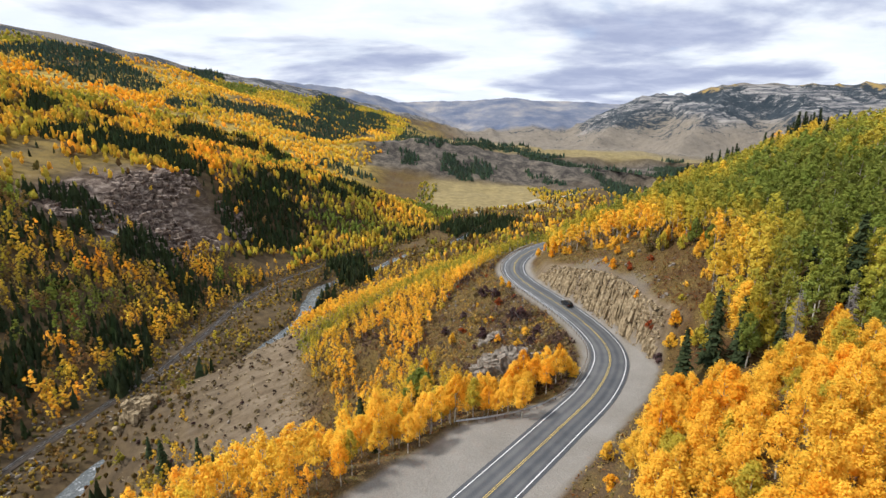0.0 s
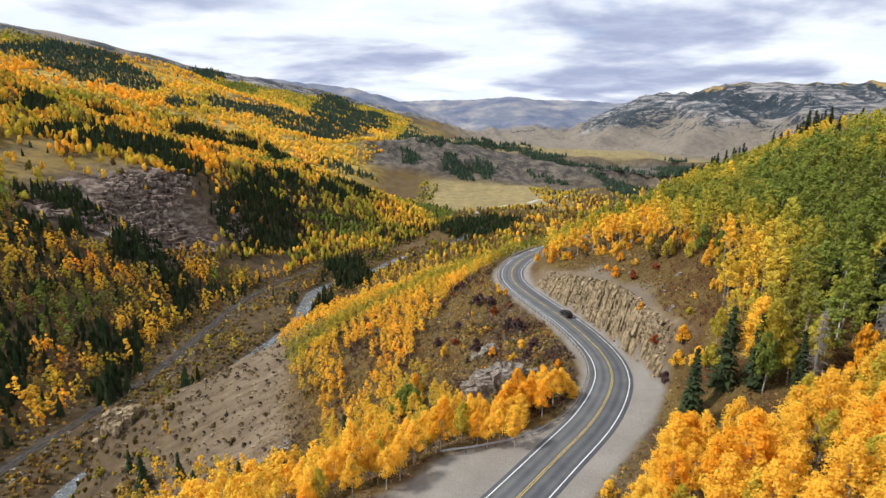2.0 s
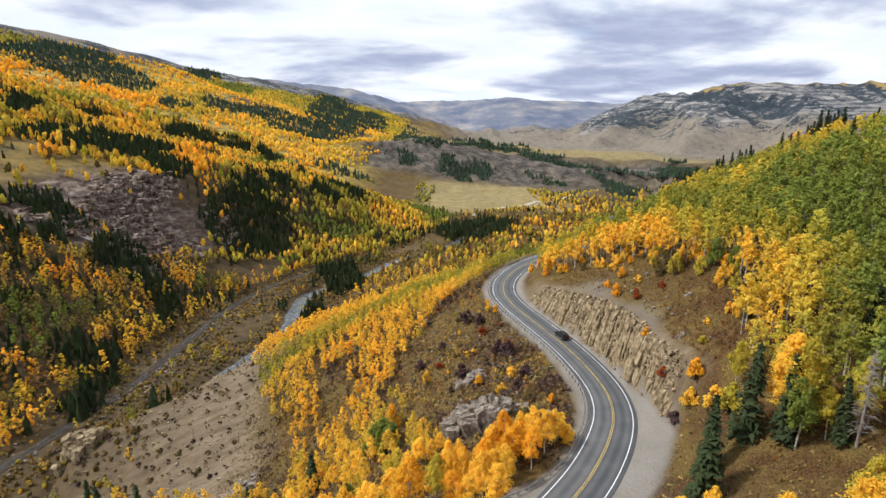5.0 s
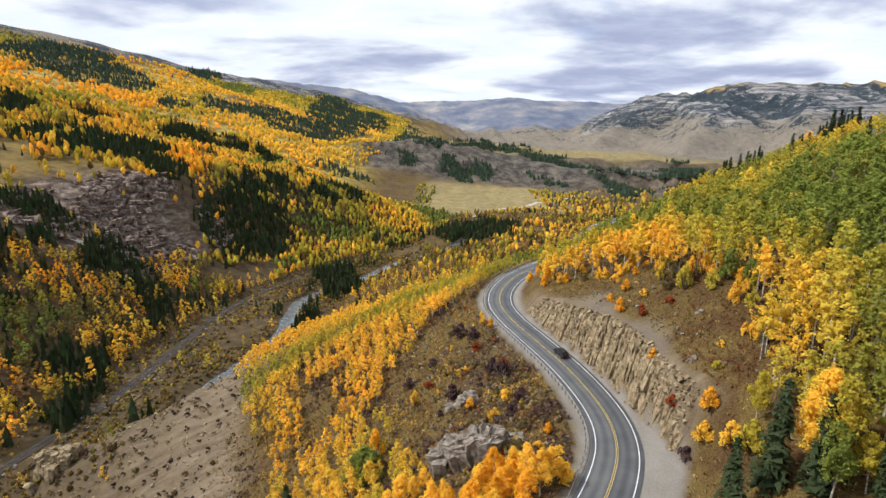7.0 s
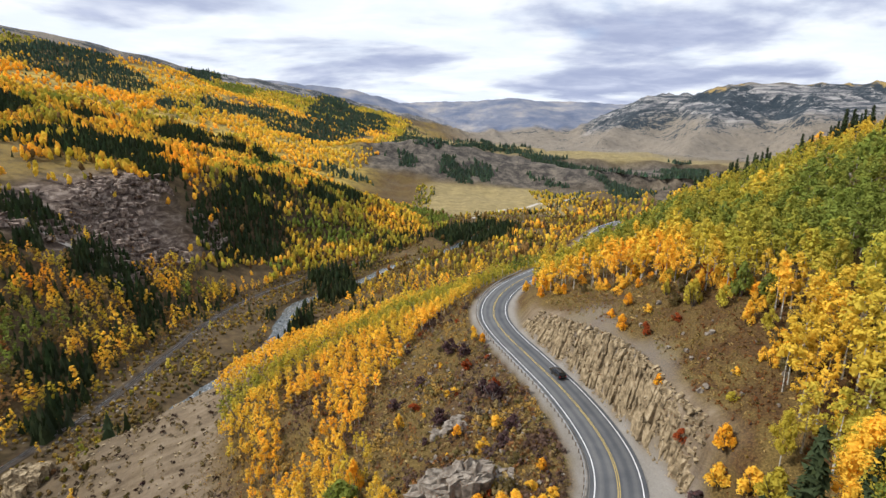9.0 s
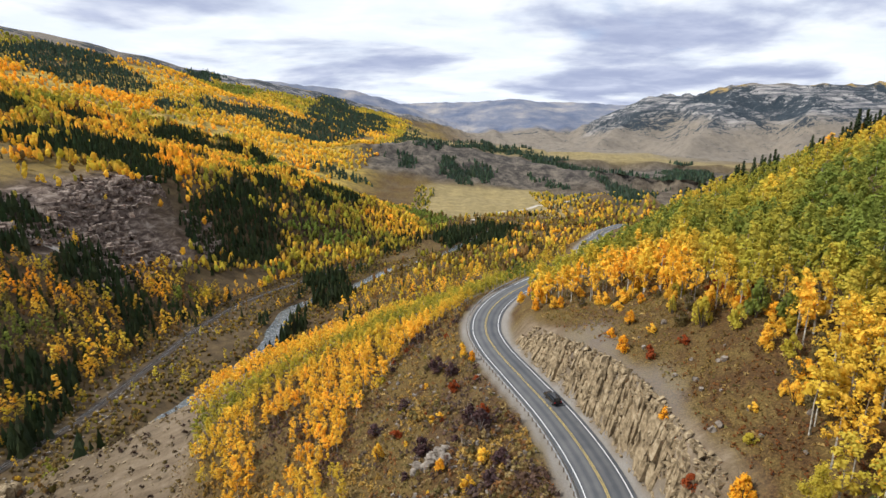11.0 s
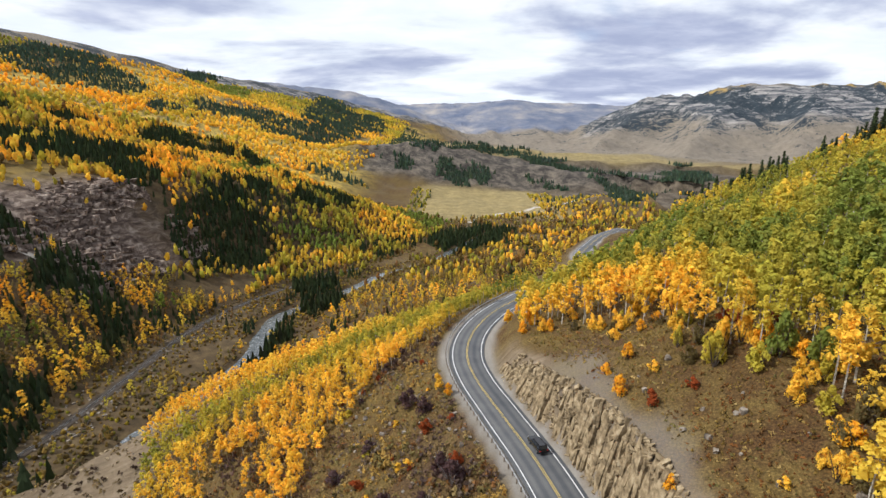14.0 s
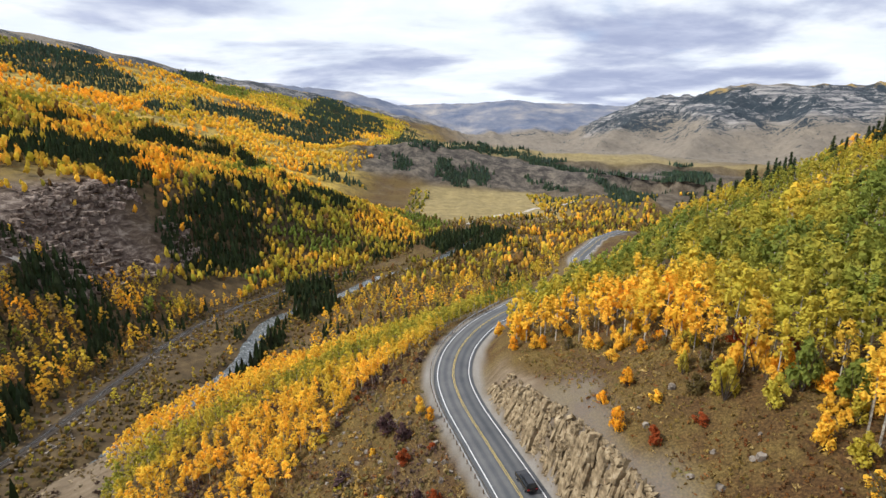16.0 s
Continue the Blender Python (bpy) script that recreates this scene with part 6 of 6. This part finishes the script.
# ---------------------------------------------------------------- railway and tracks
def build_railway():
    bed = tagged(new("railway", strip("railway", RAIL, 120, 640, (-3.6, -1.9, 1.9, 3.6), 0.25, BALLAST, 4.0)), "single-track railway on dark ballast beside the river", "railway", kind="structure")
    for o in (-0.72, 0.72):
        p, r = line_frame(RAIL, 120, 640, 4.0)
        v = np.concatenate([p + r * (o + a) + np.array([0, 0, b]) for a, b in ((-0.04, 0.3), (-0.04, 0.55), (0.04, 0.55), (0.04, 0.3))])
        n = len(p)
        i = np.arange(n - 1)
        f = np.concatenate([np.stack([i + n * c, i + 1 + n * c, i + 1 + n * (c + 1), i + n * (c + 1)], -1) for c in range(3)])
        mesh_part("rail", raw_mesh("rail", v, f, STEEL), bed)
    return bed


build_railway()


def dirt_track(points, half, name="dirt_track", label="pale dirt track across the slope"):
    p = np.array(points, float)
    s = np.concatenate([[0], np.cumsum(np.hypot(np.diff(p[:, 0]), np.diff(p[:, 1])))])
    q = np.linspace(0, s[-1], max(20, int(s[-1] / 4)))
    x, y = np.interp(q, s, p[:, 0]), np.interp(q, s, p[:, 1])
    dx, dy = np.gradient(x), np.gradient(y)
    n = np.hypot(dx, dy)
    rows = []
    for o in (-half, 0, half):
        a, b = x + dy / n * o, y - dx / n * o
        rows.append(np.stack([a, b, height(a, b) + 0.9], -1))
    i = np.arange(len(x) * 3).reshape(len(x), 3)
    f = np.stack([i[:-1, :-1], i[:-1, 1:], i[1:, 1:], i[1:, :-1]], -1).reshape(-1, 4)
    return tagged(new(name, raw_mesh(name, np.stack(rows, 1).reshape(-1, 3), f, TRACK)), label, "track", kind="structure")


TRACK = plain("pale_dirt", [(0.3, (0.34, 0.30, 0.25)), (0.7, (0.50, 0.46, 0.40))], 0.3)
dirt_track([(62, 935), (75, 985), (110, 1030), (165, 1075), (230, 1120), (300, 1130)], 4.5)
dirt_track([(-333, 430), (-322, 437), (-303, 439), (-286, 442)], 2.2)


# ---------------------------------------------------------------- the car
def build_car():
    paint, t, b = material("black_car_paint", 0.25)
    b.inputs["Base Color"].default_value = (0.012, 0.012, 0.015, 1)
    b.inputs["Coat Weight"].default_value = 0.6
    glass, t, b = material("car_glass", 0.06)
    b.inputs["Base Color"].default_value = (0.02, 0.025, 0.03, 1)
    b.inputs["Specular IOR Level"].default_value = 0.7
    rubber, t, b = material("tyre_rubber", 0.85)
    b.inputs["Base Color"].default_value = (0.02, 0.02, 0.02, 1)
    metal, t, b = material("wheel_alloy", 0.35)
    b.inputs["Base Color"].default_value, b.inputs["Metallic"].default_value = (0.45, 0.45, 0.46, 1), 0.9
    red, t, b = material("tail_light_red", 0.3)
    b.inputs["Base Color"].default_value = (0.35, 0.01, 0.01, 1)
    clear, t, b = material("headlight_lens", 0.15)
    b.inputs["Base Color"].default_value = (0.75, 0.75, 0.72, 1)
    car = tagged(new("car"), "black four-door sport utility car driving on the road", "car")

    def hull(profile, width, top_in, mat, name, bevel=0.06):
        """A side profile (y, z) drawn across the width; the upper points lean in."""
        bm = bmesh.new()
        zs = [p[1] for p in profile]
        rings = []
        for sx in (-1, 1):
            rings.append([bm.verts.new((sx * (width / 2 - top_in * (z - min(zs)) / max(max(zs) - min(zs), 0.01)), y, z)) for y, z in profile])
        bm.faces.new(rings[0])
        bm.faces.new(rings[1][::-1])
        for i in range(len(profile)):
            j = (i + 1) % len(profile)
            bm.faces.new((rings[0][j], rings[0][i], rings[1][i], rings[1][j]))
        bmesh.ops.recalc_face_normals(bm, faces=bm.faces)
        bmesh.ops.bevel(bm, geom=bm.edges[:], offset=bevel, segments=2, affect="EDGES")
        return part(name, bm, mat, car)
    hull([(-2.35, 0.42), (2.3, 0.42), (2.38, 0.62), (2.32, 0.98), (1.15, 1.08), (-2.3, 1.10), (-2.4, 0.8)], 1.92, 0.08, paint, "body")
    hull([(1.15, 1.06), (0.5, 1.70), (-2.0, 1.72), (-2.25, 1.08)], 1.72, 0.18, paint, "cabin")

    def panel(corners, mat, name):
        bm = bmesh.new()
        f = bm.faces.new([bm.verts.new(c) for c in corners])
        r = bmesh.ops.extrude_face_region(bm, geom=[f])
        f.normal_update()
        for v in [e for e in r["geom"] if isinstance(e, bmesh.types.BMVert)]:
            v.co += f.normal * 0.025
        bmesh.ops.recalc_face_normals(bm, faces=bm.faces)
        return part(name, bm, mat, car)
    panel([(-0.72, 1.09, 1.14), (0.72, 1.09, 1.14), (0.62, 0.56, 1.66), (-0.62, 0.56, 1.66)], glass, "windscreen")
    panel([(0.72, -2.26, 1.16), (-0.72, -2.26, 1.16), (-0.62, -2.05, 1.64), (0.62, -2.05, 1.64)], glass, "rear_window")
    for sx in (-1, 1):
        for y0, y1 in ((0.62, -0.35), (-0.45, -1.25), (-1.33, -1.95)):
            side = [(sx * 0.845, y0 + 0.05, 1.16), (sx * 0.845, y1, 1.16), (sx * 0.735, y1, 1.60), (sx * 0.735, y0 - 0.22 if y0 > 0.5 else y0, 1.60)]
            panel(side if sx > 0 else side[::-1], glass, "side_window")
        for y in (1.45, -1.45):
            bm = bmesh.new()
            bmesh.ops.create_cone(bm, cap_ends=True, segments=20, radius1=0.37, radius2=0.37, depth=0.26, matrix=Matrix.Rotation(radians(90), 4, "Y"))
            bmesh.ops.bevel(bm, geom=bm.edges[:], offset=0.03, segments=1, affect="EDGES")
            tyre = part("wheel", bm, rubber, car)
            tyre.location = (sx * 0.86, y, 0.37)
            bm = bmesh.new()
            bmesh.ops.create_cone(bm, cap_ends=True, segments=16, radius1=0.22, radius2=0.19, depth=0.28, matrix=Matrix.Rotation(radians(90), 4, "Y"))
            part("rim", bm, metal, tyre)
        for y, z, mat, nm in ((2.33, 0.82, clear, "headlight"), (-2.36, 0.92, red, "tail_light")):
            bm = bmesh.new()
            bmesh.ops.create_cube(bm, size=1.0)
            bmesh.ops.scale(bm, vec=(0.30, 0.10, 0.16), verts=bm.verts)
            bmesh.ops.bevel(bm, geom=bm.edges[:], offset=0.02, segments=1, affect="EDGES")
            part(nm, bm, mat, car).location = (sx * 0.72, y, z)
        bm = bmesh.new()
        bmesh.ops.create_cube(bm, size=1.0)
        bmesh.ops.scale(bm, vec=(0.05, 2.0, 0.05), verts=bm.verts)
        part("roof_rail", bm, rubber, car).location = (sx * 0.6, -0.75, 1.78)
    y = 151.0
    x = float(road_x(y))
    turn = math.atan2(-float(road_x(y + 1) - road_x(y - 1)), 2.0)
    car.matrix_world = pose(x + 1.85 * math.cos(turn), y + 1.85 * math.sin(turn), 44.5 + 0.165, 0, 0, math.degrees(turn))
    return car


build_car()
